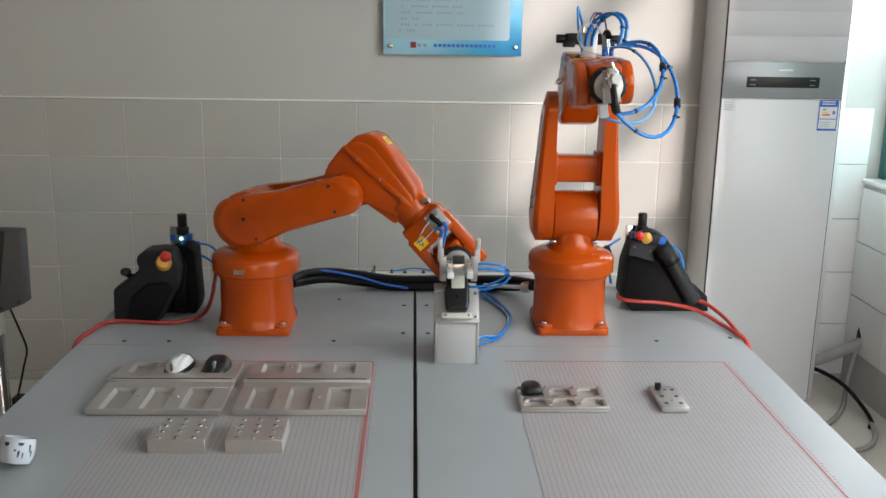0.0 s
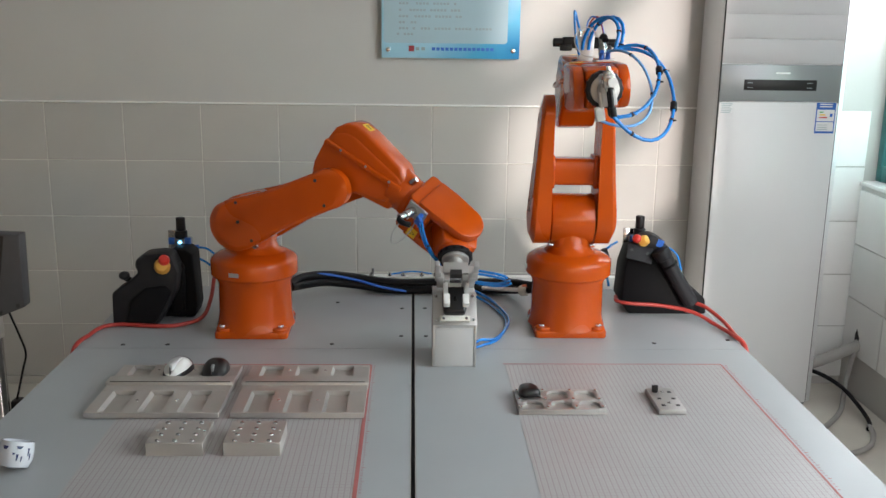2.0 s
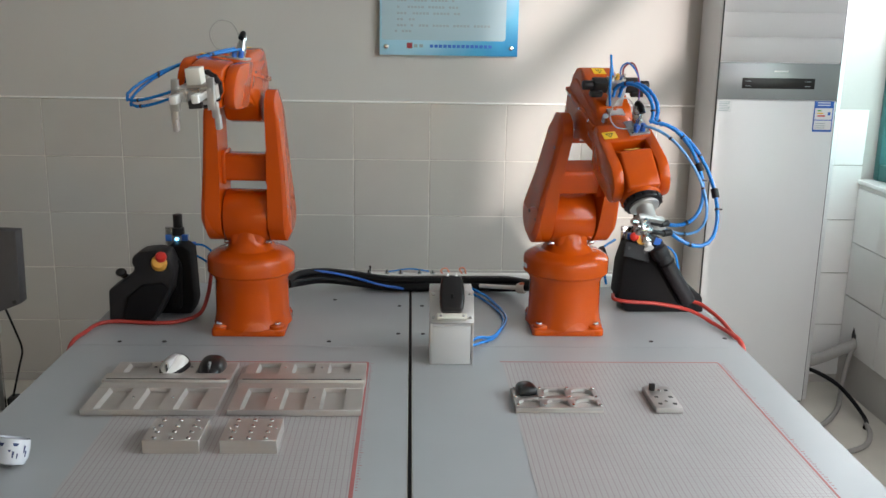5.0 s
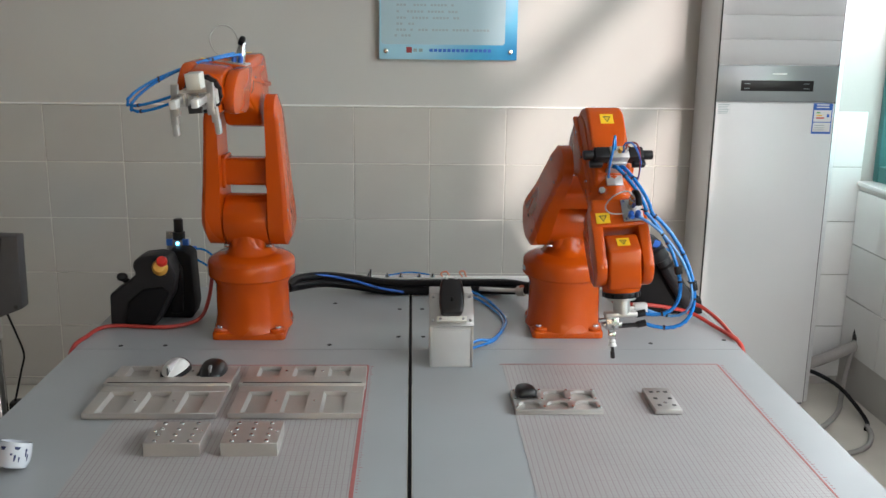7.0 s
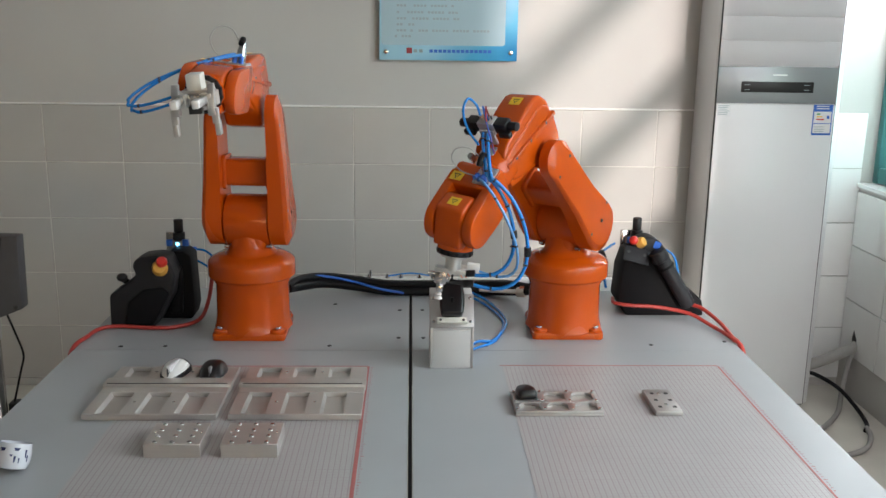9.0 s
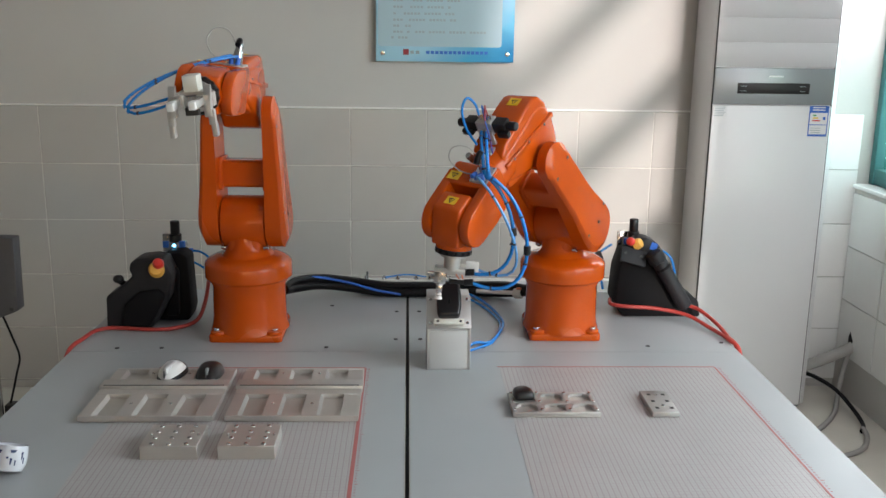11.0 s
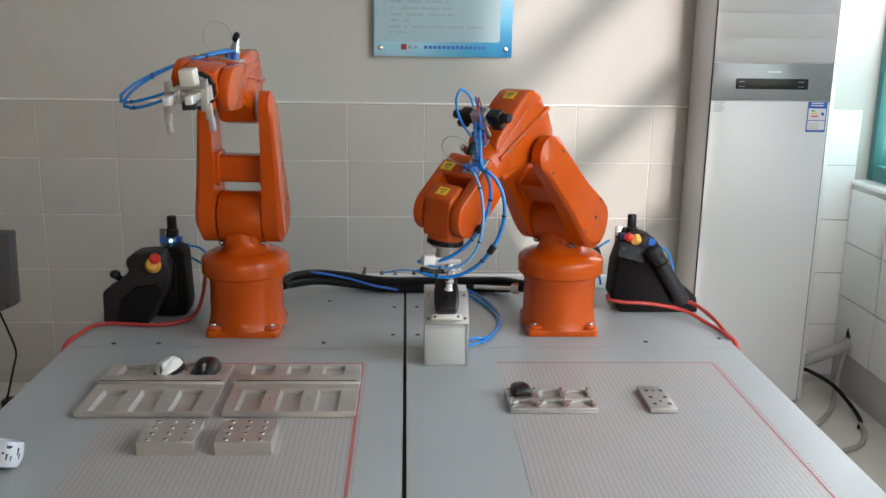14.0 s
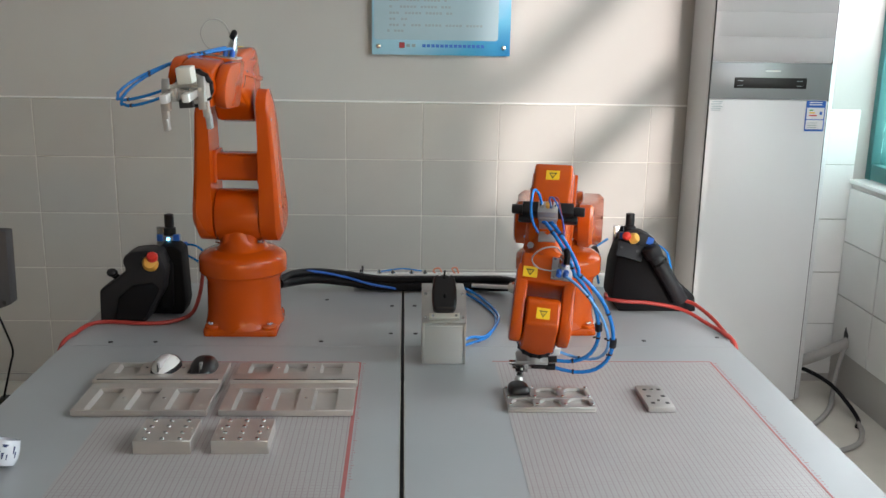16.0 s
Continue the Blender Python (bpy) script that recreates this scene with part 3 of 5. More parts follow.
def gripper_tool(parent):
    """Pneumatic gripper with two double-ended jaws and a push block."""
    ob = part("gripper", merge(cyl((0.072, 0, 0), (0.079, 0, 0), 0.031, seg=30, b=0.001), cyl((0.078, 0, 0), (0.10, 0, 0), 0.017, seg=24), box(0.092, 0.122, -0.028, 0.028, -0.017, 0.017, 0.002)), M_ALU_L, parent, "machined aluminium parallel gripper")
    part("slide_rail", box(0.121, 0.130, -0.037, 0.037, -0.011, 0.011, 0.001), M_STEEL, ob)
    for s in (-1, 1):
        part("face_plate", box(0.1, 0.124, s * 0.024, s * 0.042, -0.014, 0.014, 0.0015), M_ALU, ob)
    part("push_block", box(0.088, 0.122, -0.0145, 0.0145, 0.016, 0.048, 0.0015), M_IVORY, ob, "ivory plastic push block")
    for s in (-1, 1):
        arm = prism([(0.122, 0.030), (0.130, 0.030), (0.146, -0.014), (0.146, -0.030), (0.132, -0.030), (0.128, -0.010)], s * 0.028, s * 0.042, "y", 0.0012)
        part("jaw", merge(box(0.124, 0.140, s * 0.014, s * 0.036, -0.014, 0.012, 0.0015), arm, box(0.132, 0.144, s * 0.034, s * 0.047, -0.046, -0.016, 0.0012), box(0.122, 0.188, s * 0.018, s * 0.029, -0.006, 0.008, 0.0015)), M_ALU_L, ob)
        part("finger_pad", box(0.170, 0.197, s * 0.014, s * 0.028, -0.007, 0.009, 0.002), M_WHITE, ob)
        part("finger_pad", box(0.127, 0.143, s * 0.037, s * 0.0475, -0.070, -0.042, 0.002), M_ALU_L, ob)
        for z in (-0.009, 0.007):
            part("bolt", cyl((0.139, s * 0.026, z), (0.1425, s * 0.026, z), 0.0028, seg=10), M_STEEL, ob)
        part("bolt", cyl((0.138, s * 0.0415, -0.022), (0.138, s * 0.0445, -0.022), 0.004, seg=12), M_INK, ob)
    part("slide_block", box(0.120, 0.134, -0.013, 0.013, -0.028, -0.012, 0.001), M_INK, ob)
    for z in (-0.006, 0.006):
        part("air_fitting", cyl((0.107, -0.028, z), (0.107, -0.046, z), 0.0045, seg=12), M_PRINTBLUE, ob)
    return ob


def suction_tool(parent):
    """A suction cup on a spring rod beside a small cylinder, with sensor and air fittings."""
    ob = part("tool_head", merge(cyl((0.072, 0, 0), (0.078, 0, 0), 0.030, seg=30, b=0.001), cyl((0.078, 0, 0), (0.108, 0, 0), 0.0175, seg=24)), M_ALU_L, parent, "aluminium tool head with a suction cup")
    part("cross_plate", box(0.104, 0.114, -0.036, 0.030, -0.015, 0.015, 0.0015), M_ALU_L, ob)
    part("cylinder_block", merge(box(0.112, 0.140, -0.035, -0.009, -0.012, 0.012, 0.0015), box(0.126, 0.134, -0.042, -0.002, -0.009, 0.009, 0.001)), M_STEEL, ob)
    for x, z in ((0.118, 0.013), (0.134, 0.013), (0.118, -0.013), (0.134, -0.013)):
        part("bolt", cyl((x, -0.022, z * 0.9), (x, -0.022, z * 1.2), 0.0032, seg=10), M_CHROME, ob)
    part("fitting", cyl((0.120, -0.034, 0.004), (0.120, -0.050, 0.004), 0.0050, seg=12), M_CHROME, ob)
    part("vacuum_rod", merge(cyl((0.139, -0.022, 0), (0.160, -0.022, 0), 0.0048, seg=14), cyl((0.140, -0.022, 0), (0.146, -0.022, 0), 0.0085, seg=6), box(0.146, 0.160, -0.029, -0.015, -0.007, 0.007, 0.001)), M_CHROME, ob)
    part("suction_cup", moved(lathe([(0.004, 0.0), (0.0052, 0.004), (0.0080, 0.007), (0.0058, 0.010), (0.0095, 0.016), (0.0095, 0.017)], 20, "x"), pose(0.159, -0.022, 0)), M_WHITE, ob, "white bellows suction cup")
    for x in (0.112, 0.134):
        part("elbow_fitting", merge(cyl((x, -0.010, 0), (x, 0.036, 0), 0.0050, seg=12), cyl((x, 0.030, 0), (x - 0.004, 0.050, 0.002), 0.0072, seg=14, b=0.001)), M_BLACK, ob)
    part("sensor_block", box(0.092, 0.112, 0.030, 0.058, -0.030, -0.012, 0.002), M_WHITE, ob, "white plastic sensor block")
    part("bracket", box(0.098, 0.112, 0.0, 0.034, -0.020, -0.014, 0.001), M_ALU, ob)
    return ob


def valve_block(parent):
    """Solenoid valve on a bracket above the elbow."""
    part("valve_bracket", merge(box(0.112, 0.118, -0.018, 0.018, 0.112, 0.160, 0.001), box(0.112, 0.146, -0.018, 0.018, 0.115, 0.119, 0.001)), M_ALU_L, parent)
    part("valve_body", box(0.086, 0.114, -0.020, 0.020, 0.146, 0.178, 0.002), M_ALU_L, parent, "aluminium valve body")
    for s in (-1, 1):
        part("solenoid", merge(box(0.086, 0.112, s * 0.020, s * 0.052, 0.150, 0.176, 0.003), cyl((0.099, s * 0.052, 0.163), (0.099, s * 0.074, 0.163), 0.010, seg=16, b=0.002), box(0.106, 0.120, s * 0.032, s * 0.060, 0.144, 0.158, 0.003)), M_BLACK, parent, "black solenoid coil")
    for i in range(3):
        y = -0.012 + i * 0.012
        part("air_fitting", cyl((0.10, y, 0.176), (0.10, y, 0.190), 0.0045, seg=12), M_CHROME if i != 1 else M_YELLOW, parent)
    for i in range(2):
        part("signal_wire", tube([(0.102, 0.006 + 0.006 * i, 0.178), (0.098, 0.004 + 0.006 * i, 0.205), (0.110, 0.014 + 0.008 * i, 0.222), (0.135, 0.030, 0.205), (0.150, 0.036, 0.165), (0.158, 0.036, 0.135)], 0.0018, 8, 6), M_LOGO if i else M_PRINTBLUE, parent, "thin dark signal wire")
    part("air_tube", tube([(0.10, -0.012, 0.188), (0.092, -0.018, 0.212), (0.100, -0.026, 0.234), (0.124, -0.030, 0.220), (0.136, -0.028, 0.180), (0.136, -0.018, 0.135)], 0.0028), M_BLUE, parent, "blue air tube loop")
    return parent


def build_robot(x, y, label):
    rb = thing("robot_arm", x, y, TOP, label, "robot arm", "robot arms")
    links = [robot_base(rb), robot_shoulder(rb), robot_lower_arm(rb), robot_upper_arm(rb), robot_wrist_housing(rb), robot_wrist(rb)]
    return rb, links


robot_l, links_l = build_robot(-0.400, -0.006, "orange six-axis robot arm with an aluminium gripper")
robot_r, links_r = build_robot(0.396, 0.009, "orange six-axis robot arm with valves and suction tool")
tool_l = gripper_tool(robot_l)
tool_r = suction_tool(robot_r)
valve_block(links_r[3])

# joint angles in degrees: seconds, six axes
JOINTS_L = [
    (0, -15.04, 69.22, -23.12, 77.03, -81.43, 137.43),
    (0.5, -15.65, 66.38, -22.55, 79.02, -80.89, 134.89),
    (1, -20.11, 62.53, -27.18, 115.9, -56.53, 109.36),
    (1.15, -19.98, 63.16, -26.95, 116.43, -54.14, 110.15),
    (2.75, -19.98, 63.16, -26.95, 116.43, -54.14, 110.15),
    (3.2, -20.2, 52.68, -23.03, 110.09, -59.18, 102.32),
    (3.5, -36.63, 39.8, -21.36, 94.3, -51.19, 54.07),
    (3.8, -58.59, 12.4, 1.66, 49.33, -14.17, 44.18),
    (4.15, -93, 0.6, -0.5, -8, 6, 12),
    (16, -93, 0.6, -0.5, -8, 6, 12),
]
JOINTS_R = [
    (0, -91, -0.6, -0.6, 4, 2, -84),
    (4.3, -91, -0.6, -0.6, 4, 2, -84),
    (5.5, -75.86, 47.51, 2.15, 10.12, 31.67, 5.56),
    (6.1, -76.11, 57.12, 0.5, 9.93, 29.27, 5.25),
    (6.3, -76.11, 57.12, 0.5, 9.93, 29.27, 5.25),
    (6.6, -75.86, 53.51, 2.15, 10.12, 31.67, 5.56),
    (7, -84.86, 46.25, 4.3, 5.14, 32.53, 0.77),
    (7.3, -101.77, 46.03, -5.68, -1.97, 33.88, 1.2),
    (7.6, -116.34, 45.79, -15.31, -4.21, 48.07, -11.99),
    (8, -125.72, 43.49, -16.69, -1.3, 61.21, -23.78),
    (8.4, -128.41, 42.35, -8, -6.24, 50.4, -28.82),
    (8.7, -129.41, 42.44, -4.59, -7.07, 47.91, -29.11),
    (9, -129.41, 42.44, -4.59, -7.07, 47.91, -29.11),
    (11.6, -128.75, 42.73, -6.46, -4.85, 50.74, -30.05),
    (11.85, -128.75, 42.73, -6.46, -4.85, 50.74, -30.05),
    (12.3, -130.41, 42.24, -5.9, -10.9, 47.36, 45.42),
    (12.6, -130.46, 41.66, -5.42, -5.14, 50.31, 89.45),
    (13.2, -131.56, 41.42, -3.43, -5.03, 48.9, 119.76),
    (13.7, -131.5, 41.52, -5.2, -5.51, 48.69, 120.08),
    (14, -130.76, 41.93, -6.52, -5.51, 51.11, 120.67),
    (14.3, -121.06, 50.18, -15.17, -11.62, 60, 77.05),
    (14.6, -110.71, 58.11, -23.36, -9.58, 75.3, 27.71),
    (15, -102.76, 65.89, -30, -12.67, 87.45, -3.77),
    (15.4, -103.13, 71.3, -31.34, -13.36, 84.7, -3.27),
    (16, -103.08, 78.22, -32.93, -8.59, 69.45, -8.37),
]


def joints(rows, t):
    """Smooth joint angles between the rows."""
    if t <= rows[0][0]:
        return rows[0][1:]
    if t >= rows[-1][0]:
        return rows[-1][1:]
    i = max(k for k in range(len(rows) - 1) if rows[k][0] <= t)
    out = []
    h = rows[i + 1][0] - rows[i][0]
    u = (t - rows[i][0]) / h
    for j in range(1, 7):
        def slope(k):
            if k == 0 or k == len(rows) - 1:
                return 0.0
            a = (rows[k][j] - rows[k - 1][j]) / (rows[k][0] - rows[k - 1][0])
            b = (rows[k + 1][j] - rows[k][j]) / (rows[k + 1][0] - rows[k][0])
            return 0.0 if a * b <= 0 else 2 * a * b / (a + b)
        p, q, a, b = rows[i][j], rows[i + 1][j], slope(i) * h, slope(i + 1) * h
        out.append((2 * u ** 3 - 3 * u ** 2 + 1) * p + (u ** 3 - 2 * u ** 2 + u) * a + (3 * u ** 2 - 2 * u ** 3) * q + (u ** 3 - u ** 2) * b)
    return out


def chain(q):
    """Poses of shoulder, lower arm, upper arm, wrist housing, wrist and tool in the robot's space."""
    m1 = pose(0, 0, 0, 0, 0, q[0])
    m2 = m1 @ pose(0, 0, A2, 0, q[1])
    m3 = m2 @ pose(0, 0, A3, 0, q[2])
    m4 = m3 @ pose(A4X, 0, A4Z, q[3])
    m5 = m4 @ pose(0, 0, 0, 0, q[4])
    return m1, m2, m3, m4, m5, m5 @ pose(0, 0, 0, q[5])


def bezier(p, n):
    """Points at even distances along one or more joined cubic curves."""
    fine = [p[0][0]]
    for a, b, c, d in p:
        fine += [a * (1 - t) ** 3 + b * 3 * t * (1 - t) ** 2 + c * 3 * t * t * (1 - t) + d * t ** 3 for t in [i / 120 for i in range(1, 121)]]
    run = [0.0]
    for u, v in zip(fine, fine[1:]):
        run.append(run[-1] + (v - u).length)
    out, j = [], 0
    for i in range(n + 1):
        s = run[-1] * i / n
        while j < len(fine) - 2 and run[j + 1] < s:
            j += 1
        out.append(fine[j].lerp(fine[j + 1], (s - run[j]) / (run[j + 1] - run[j])))
    return out


def loop_l(q, k):
    """Air tubes from the forearm to the gripper, hanging lower when the arm reaches out."""
    m = chain(q)
    sag = Vector((0.03, 0, -0.05)) * min(1.0, max(0.0, (q[0] + 85) / 40))
    a = m[3] @ Vector((-0.064, 0.022 + 0.014 * k, 0.073))
    d = m[5] @ Vector((0.107, -0.044, -0.006 + 0.012 * k))
    b = m[3] @ Vector((0.06, -0.13 - 0.01 * k, 0.02)) + sag - Vector((sag.x * 2.2, 0, 0))
    c = m[5] @ Vector((0.12, -0.23 - 0.01 * k, 0.015 * k - 0.065)) + sag
    return [(a, b, c, d)]


def loop_r(q, k):
    """Air tubes from the valve, tied at the connector plate, then looping to the tool."""
    m = chain(q)
    out = Vector((1, -0.15, 0))
    up = Vector((0, 0, 1))
    lift = min(1.0, max(0.0, (m[2].to_3x3()[2][2] - 0.78) / 0.2))
    if k < 2:
        a = m[2] @ Vector((0.118, -0.008 + 0.014 * k, 0.148))
        p = m[3] @ Vector((-0.074, 0.050 + 0.010 * k, 0.074))
        d = m[5] @ Vector((0.112 + 0.022 * k, 0.052, 0.002))
        z3, z4 = m[2].to_3x3() @ up, m[3].to_3x3() @ up
        first = (a, a + z3 * 0.02 + lift * Vector((0.0, 0.0, 0.07)), p + z4 * 0.04 + lift * Vector((0.04, 0, 0.06)), p)
        b = p + out * (0.06 + 0.04 * k) - up * (0.05 + 0.02 * k) * (1 - lift) + lift * Vector((0.07, 0, 0.06 - 0.03 * k))
        c = d + out * (0.12 + 0.03 * k) - up * (0.012 + (0.03 + 0.12 * lift) * k)
        return [first, (p, b, c, d)]
    a = m[3] @ Vector((-0.066, 0.036, 0.072))
    b = m[3] @ Vector((0.0, 0.06, 0.10)) + 0.06 * out
    d = m[5] @ Vector((0.108, 0.058, -0.02))
    return [(a, b, d + out * 0.16 - up * 0.06, d)]


STEP = 0.1
TIMES = [round(i * STEP, 3) for i in range(161)]


def build_hose(parent, rows, loop, k, radius, material, pieces, label):
    """A flexible tube in short rigid pieces, as long as its longest span needs."""
    hose = new("air_tube")
    hose.parent = parent
    hose["label"] = label
    longest = 0
    for t in TIMES[::5]:
        p = bezier(loop(joints(rows, t), k), pieces)
        longest = max(longest, max((v - u).length for u, v in zip(p, p[1:])))
    half = longest * 0.5 + radius * 0.3
    me = mesh_of(merge(cyl((0, 0, -half), (0, 0, half), radius, seg=10), ball((0, 0, half), radius, radius, radius, 10, 6)), "tube_piece", material)
    joint = mesh_of(merge(cyl((0, 0, -half * 0.9), (0, 0, half * 0.9), radius * 1.9, seg=14, b=0.001)), "push_connector", M_BLACK)
    plain = merge(cyl((0, 0, -half), (0, 0, half), radius, seg=10), ball((0, 0, half), radius, radius, radius, 10, 6))
    count = len(plain.faces)
    tied = mesh_of(merge(plain, cyl((0, 0, -0.0018), (0, 0, 0.0018), radius * 1.35, seg=12), box(radius, radius * 2.6, -0.0012, 0.0012, -0.0015, 0.0015)), "tied_tube_piece", material)
    tied.materials.append(M_BLACK)
    for face in tied.polygons[count:]:
        face.material_index = 1
    out = []
    for i in range(pieces):
        is_joint = radius > 0.0035 and i == pieces * 2 // 3
        is_tie = not is_joint and i % 7 == 3
        ob = new("push_connector" if is_joint else "tube_piece", joint if is_joint else tied if is_tie else me)
        ob.parent = hose
        out.append(ob)
    return out


hoses = [
    (JOINTS_L, loop_l, 0, build_hose(robot_l, JOINTS_L, loop_l, 0, 0.003, M_BLUE, 22, "blue polyurethane air tube")),
    (JOINTS_L, loop_l, 1, build_hose(robot_l, JOINTS_L, loop_l, 1, 0.003, M_BLUE, 22, "blue polyurethane air tube")),
    (JOINTS_R, loop_r, 0, build_hose(robot_r, JOINTS_R, loop_r, 0, 0.004, M_BLUE, 34, "blue polyurethane air tube")),
    (JOINTS_R, loop_r, 1, build_hose(robot_r, JOINTS_R, loop_r, 1, 0.004, M_BLUE, 34, "blue polyurethane air tube")),
    (JOINTS_R, loop_r, 2, build_hose(robot_r, JOINTS_R, loop_r, 2, 0.003, M_BLUE_L, 20, "pale blue air tube")),
]

# ---------------------------------------------------------------- air conditioner, sign and window corner
def build_air_conditioner():
    t = thing("air_conditioner", 1.394, 1.235, 0, "tall white floor-standing air conditioner with grey control band", "air conditioner")
    shape = [(-0.239, 0.004), (0.222, 0.004), (0.253, 0.024), (0.256, 0.05), (0.256, 0.25), (-0.243, 0.25), (-0.244, 0.03), (-0.243, 0.012)]
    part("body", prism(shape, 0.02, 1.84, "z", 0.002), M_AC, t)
    part("base_skirt", box(-0.22, 0.235, 0.03, 0.24, 0.0, 0.03, 0.003), M_AC_G, t)
    for x in (-0.2385, 0.2235):
        part("panel_gap", box(x - 0.0012, x + 0.0012, -0.0025, 0.006, 0.025, 1.84), M_DARKGAP, t)
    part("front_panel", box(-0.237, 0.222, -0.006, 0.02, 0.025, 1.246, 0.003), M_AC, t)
    band = part("control_band", box(-0.238, 0.223, -0.007, 0.02, 1.249, 1.3855, 0.002), M_AC_G, t, "grey control band")
    part("display", box(-0.148, 0.130, -0.009, 0.0, 1.290, 1.330, 0.001), M_DISPLAY, band, "dark glossy display")
    for x in (-0.136, 0.092):
        for z in (1.299, 1.317):
            part("print_bar", box(x, x + 0.022, -0.0094, -0.0088, z, z + 0.002), M_INK_G, band)
    part("logo_mark", box(-0.03, 0.025, -0.0078, -0.0068, 1.352, 1.358), M_AC, band)
    for z in (1.390, 1.480, 1.570, 1.660, 1.750):
        part("louvre", box(-0.237, 0.222, -0.005, 0.02, z, z + 0.0893, 0.0008), M_AC_L, t)
    lab = part("energy_label", box(0.139, 0.214, -0.0072, -0.0058, 1.130, 1.246), M_PRINTBLUE, t, "blue and white energy label")
    part("label_panel", box(0.143, 0.210, -0.0078, -0.007, 1.176, 1.220), M_PAPER, lab)
    part("label_panel", box(0.143, 0.210, -0.0078, -0.007, 1.138, 1.173), M_PAPER, lab)
    for i, (m, w) in enumerate(((M_GREEN, 0.014), (M_WARN, 0.022), (M_ESTOP, 0.030))):
        part("print_bar", box(0.153, 0.153 + w, -0.0084, -0.0076, 1.208 - i * 0.010, 1.213 - i * 0.010), m, lab)
    part("print_bar", box(0.193, 0.203, -0.0084, -0.0076, 1.193, 1.205), M_PRINTBLUE, lab)
    for z in (1.229, 1.238):
        part("print_bar", box(0.151, 0.200, -0.0078, -0.007, z, z + 0.004), M_PAPER, lab)
    for z in (1.144, 1.152, 1.161):
        part("print_bar", box(0.149, 0.186, -0.0084, -0.0076, z, z + 0.002), M_INK_G, lab)
    st = part("text_sticker", box(-0.232, -0.180, -0.0064, -0.0058, 1.200, 1.243), M_AC, t)
    for i in range(6):
        part("print_bar", box(-0.229, -0.186 - 0.004 * (i % 3), -0.0070, -0.0062, 1.237 - i * 0.0065, 1.2395 - i * 0.0065), M_INK_G, st)
    return t


build_air_conditioner()


def build_sign():
    t = thing("wall_sign", 0.144, 1.47, 1.386, "blue and white acrylic information board fixed to the wall", "wall sign")
    w, h = 0.273, 0.42
    part("board", box(-w, w, -0.006, 0.006, 0, h, 0.001), M_BOARD, t)
    part("text_panel", prism(rounded(-w + 0.008, 0.224, 0.058, h - 0.02, 0.012), -0.0072, -0.0062, "y"), M_BOARDPANEL, t)
    rows = ((0.205, (0.05, 0.17)), (0.180, (0.025, 0.21)), (0.156, (0.045, 0.20)), (0.133, (0.03, 0.03)), (0.110, (0.07, 0.31)), (0.088, (0.07,)), (0.23, (0.06, 0.2)), (0.255, (0.06, 0.3)), (0.28, (0.4,)), (0.305, (0.38,)), (0.33, (0.2,)))
    for z, ws in rows:
        x = -0.205 - (0.008 if z < 0.1 else 0)
        for wd in ws:
            n = max(1, int(wd / 0.0135))
            for i in range(n):
                if (i * 7 + int(z * 1000)) % 6 != 5:
                    part("print_bar", box(x + i * 0.0135, x + i * 0.0135 + 0.0095, -0.0078, -0.0072, z, z + 0.0085), M_INK_G, t)
            x += wd + 0.016
    part("logo_mark", box(-0.166, -0.144, -0.0072, -0.006, 0.026, 0.048), M_LOGO, t, "small dark red logo square")
    for i in range(14):
        x = -0.075 + i * 0.0178
        part("print_bar", box(x, x + 0.0135, -0.0072, -0.006, 0.030, 0.042), M_PRINTBLUE, t)
    for i in range(2):
        part("print_bar", box(-0.138 + i * 0.022, -0.124 + i * 0.022, -0.0072, -0.006, 0.030, 0.042), M_INK_G, t)
    for sx in (-1, 1):
        for z in (0.032, h - 0.032):
            part("stand_off", merge(cyl((sx * (w - 0.026), -0.012, z), (sx * (w - 0.026), 0.029, z), 0.006, seg=14), cyl((sx * (w - 0.026), -0.013, z), (sx * (w - 0.026), -0.006, z), 0.0095, seg=16, b=0.002)), M_CHROME, t)
    return t


build_sign()

# pipes in the corner by the window
hole = tagged(part("pipe_hole", prism([(1.352, 0.215), (1.384, 0.222), (1.386, 0.262), (1.376, 0.292), (1.362, 0.272), (1.350, 0.262)], 1.8712, 1.8795, "x"), M_DARKGAP), "dark rough hole broken through the tiled wall", "hole")
tagged(part("insulated_pipe", tube([(1.90, 1.37, 0.235), (1.86, 1.355, 0.222), (1.79, 1.34, 0.198), (1.71, 1.335, 0.168), (1.61, 1.34, 0.132)], 0.024, 10, 12), M_WRAP), "thick wrapped insulated pipe leaving the wall hole", "pipe")
tagged(part("drain_hose", tube([(1.90, 1.36, 0.232), (1.855, 1.34, 0.205), (1.825, 1.32, 0.10), (1.80, 1.28, 0.024), (1.745, 1.18, 0.0115), (1.66, 1.07, 0.0115), (1.58, 1.00, 0.0115), (1.46, 0.97, 0.0115)], 0.0105, 10, 10), M_WRAP), "pale grey drain hose lying on the floor", "hose")
tagged(part("power_cable", tube([(1.62, 1.36, 0.13), (1.70, 1.32, 0.118), (1.77, 1.25, 0.085), (1.805, 1.16, 0.04), (1.805, 1.06, 0.012), (1.772, 1.00, 0.0085)], 0.0085, 10, 10), M_RUBBER), "black power cable looping down onto the floor", "cable")
tagged(part("floor_hose", tube([(1.785, 1.02, 0.0125), (1.768, 0.95, 0.0105), (1.705, 0.85, 0.0105), (1.61, 0.79, 0.0105), (1.48, 0.76, 0.0105)], 0.010, 10, 10), M_WRAP), "grey hose end curling on the pale floor", "hose")


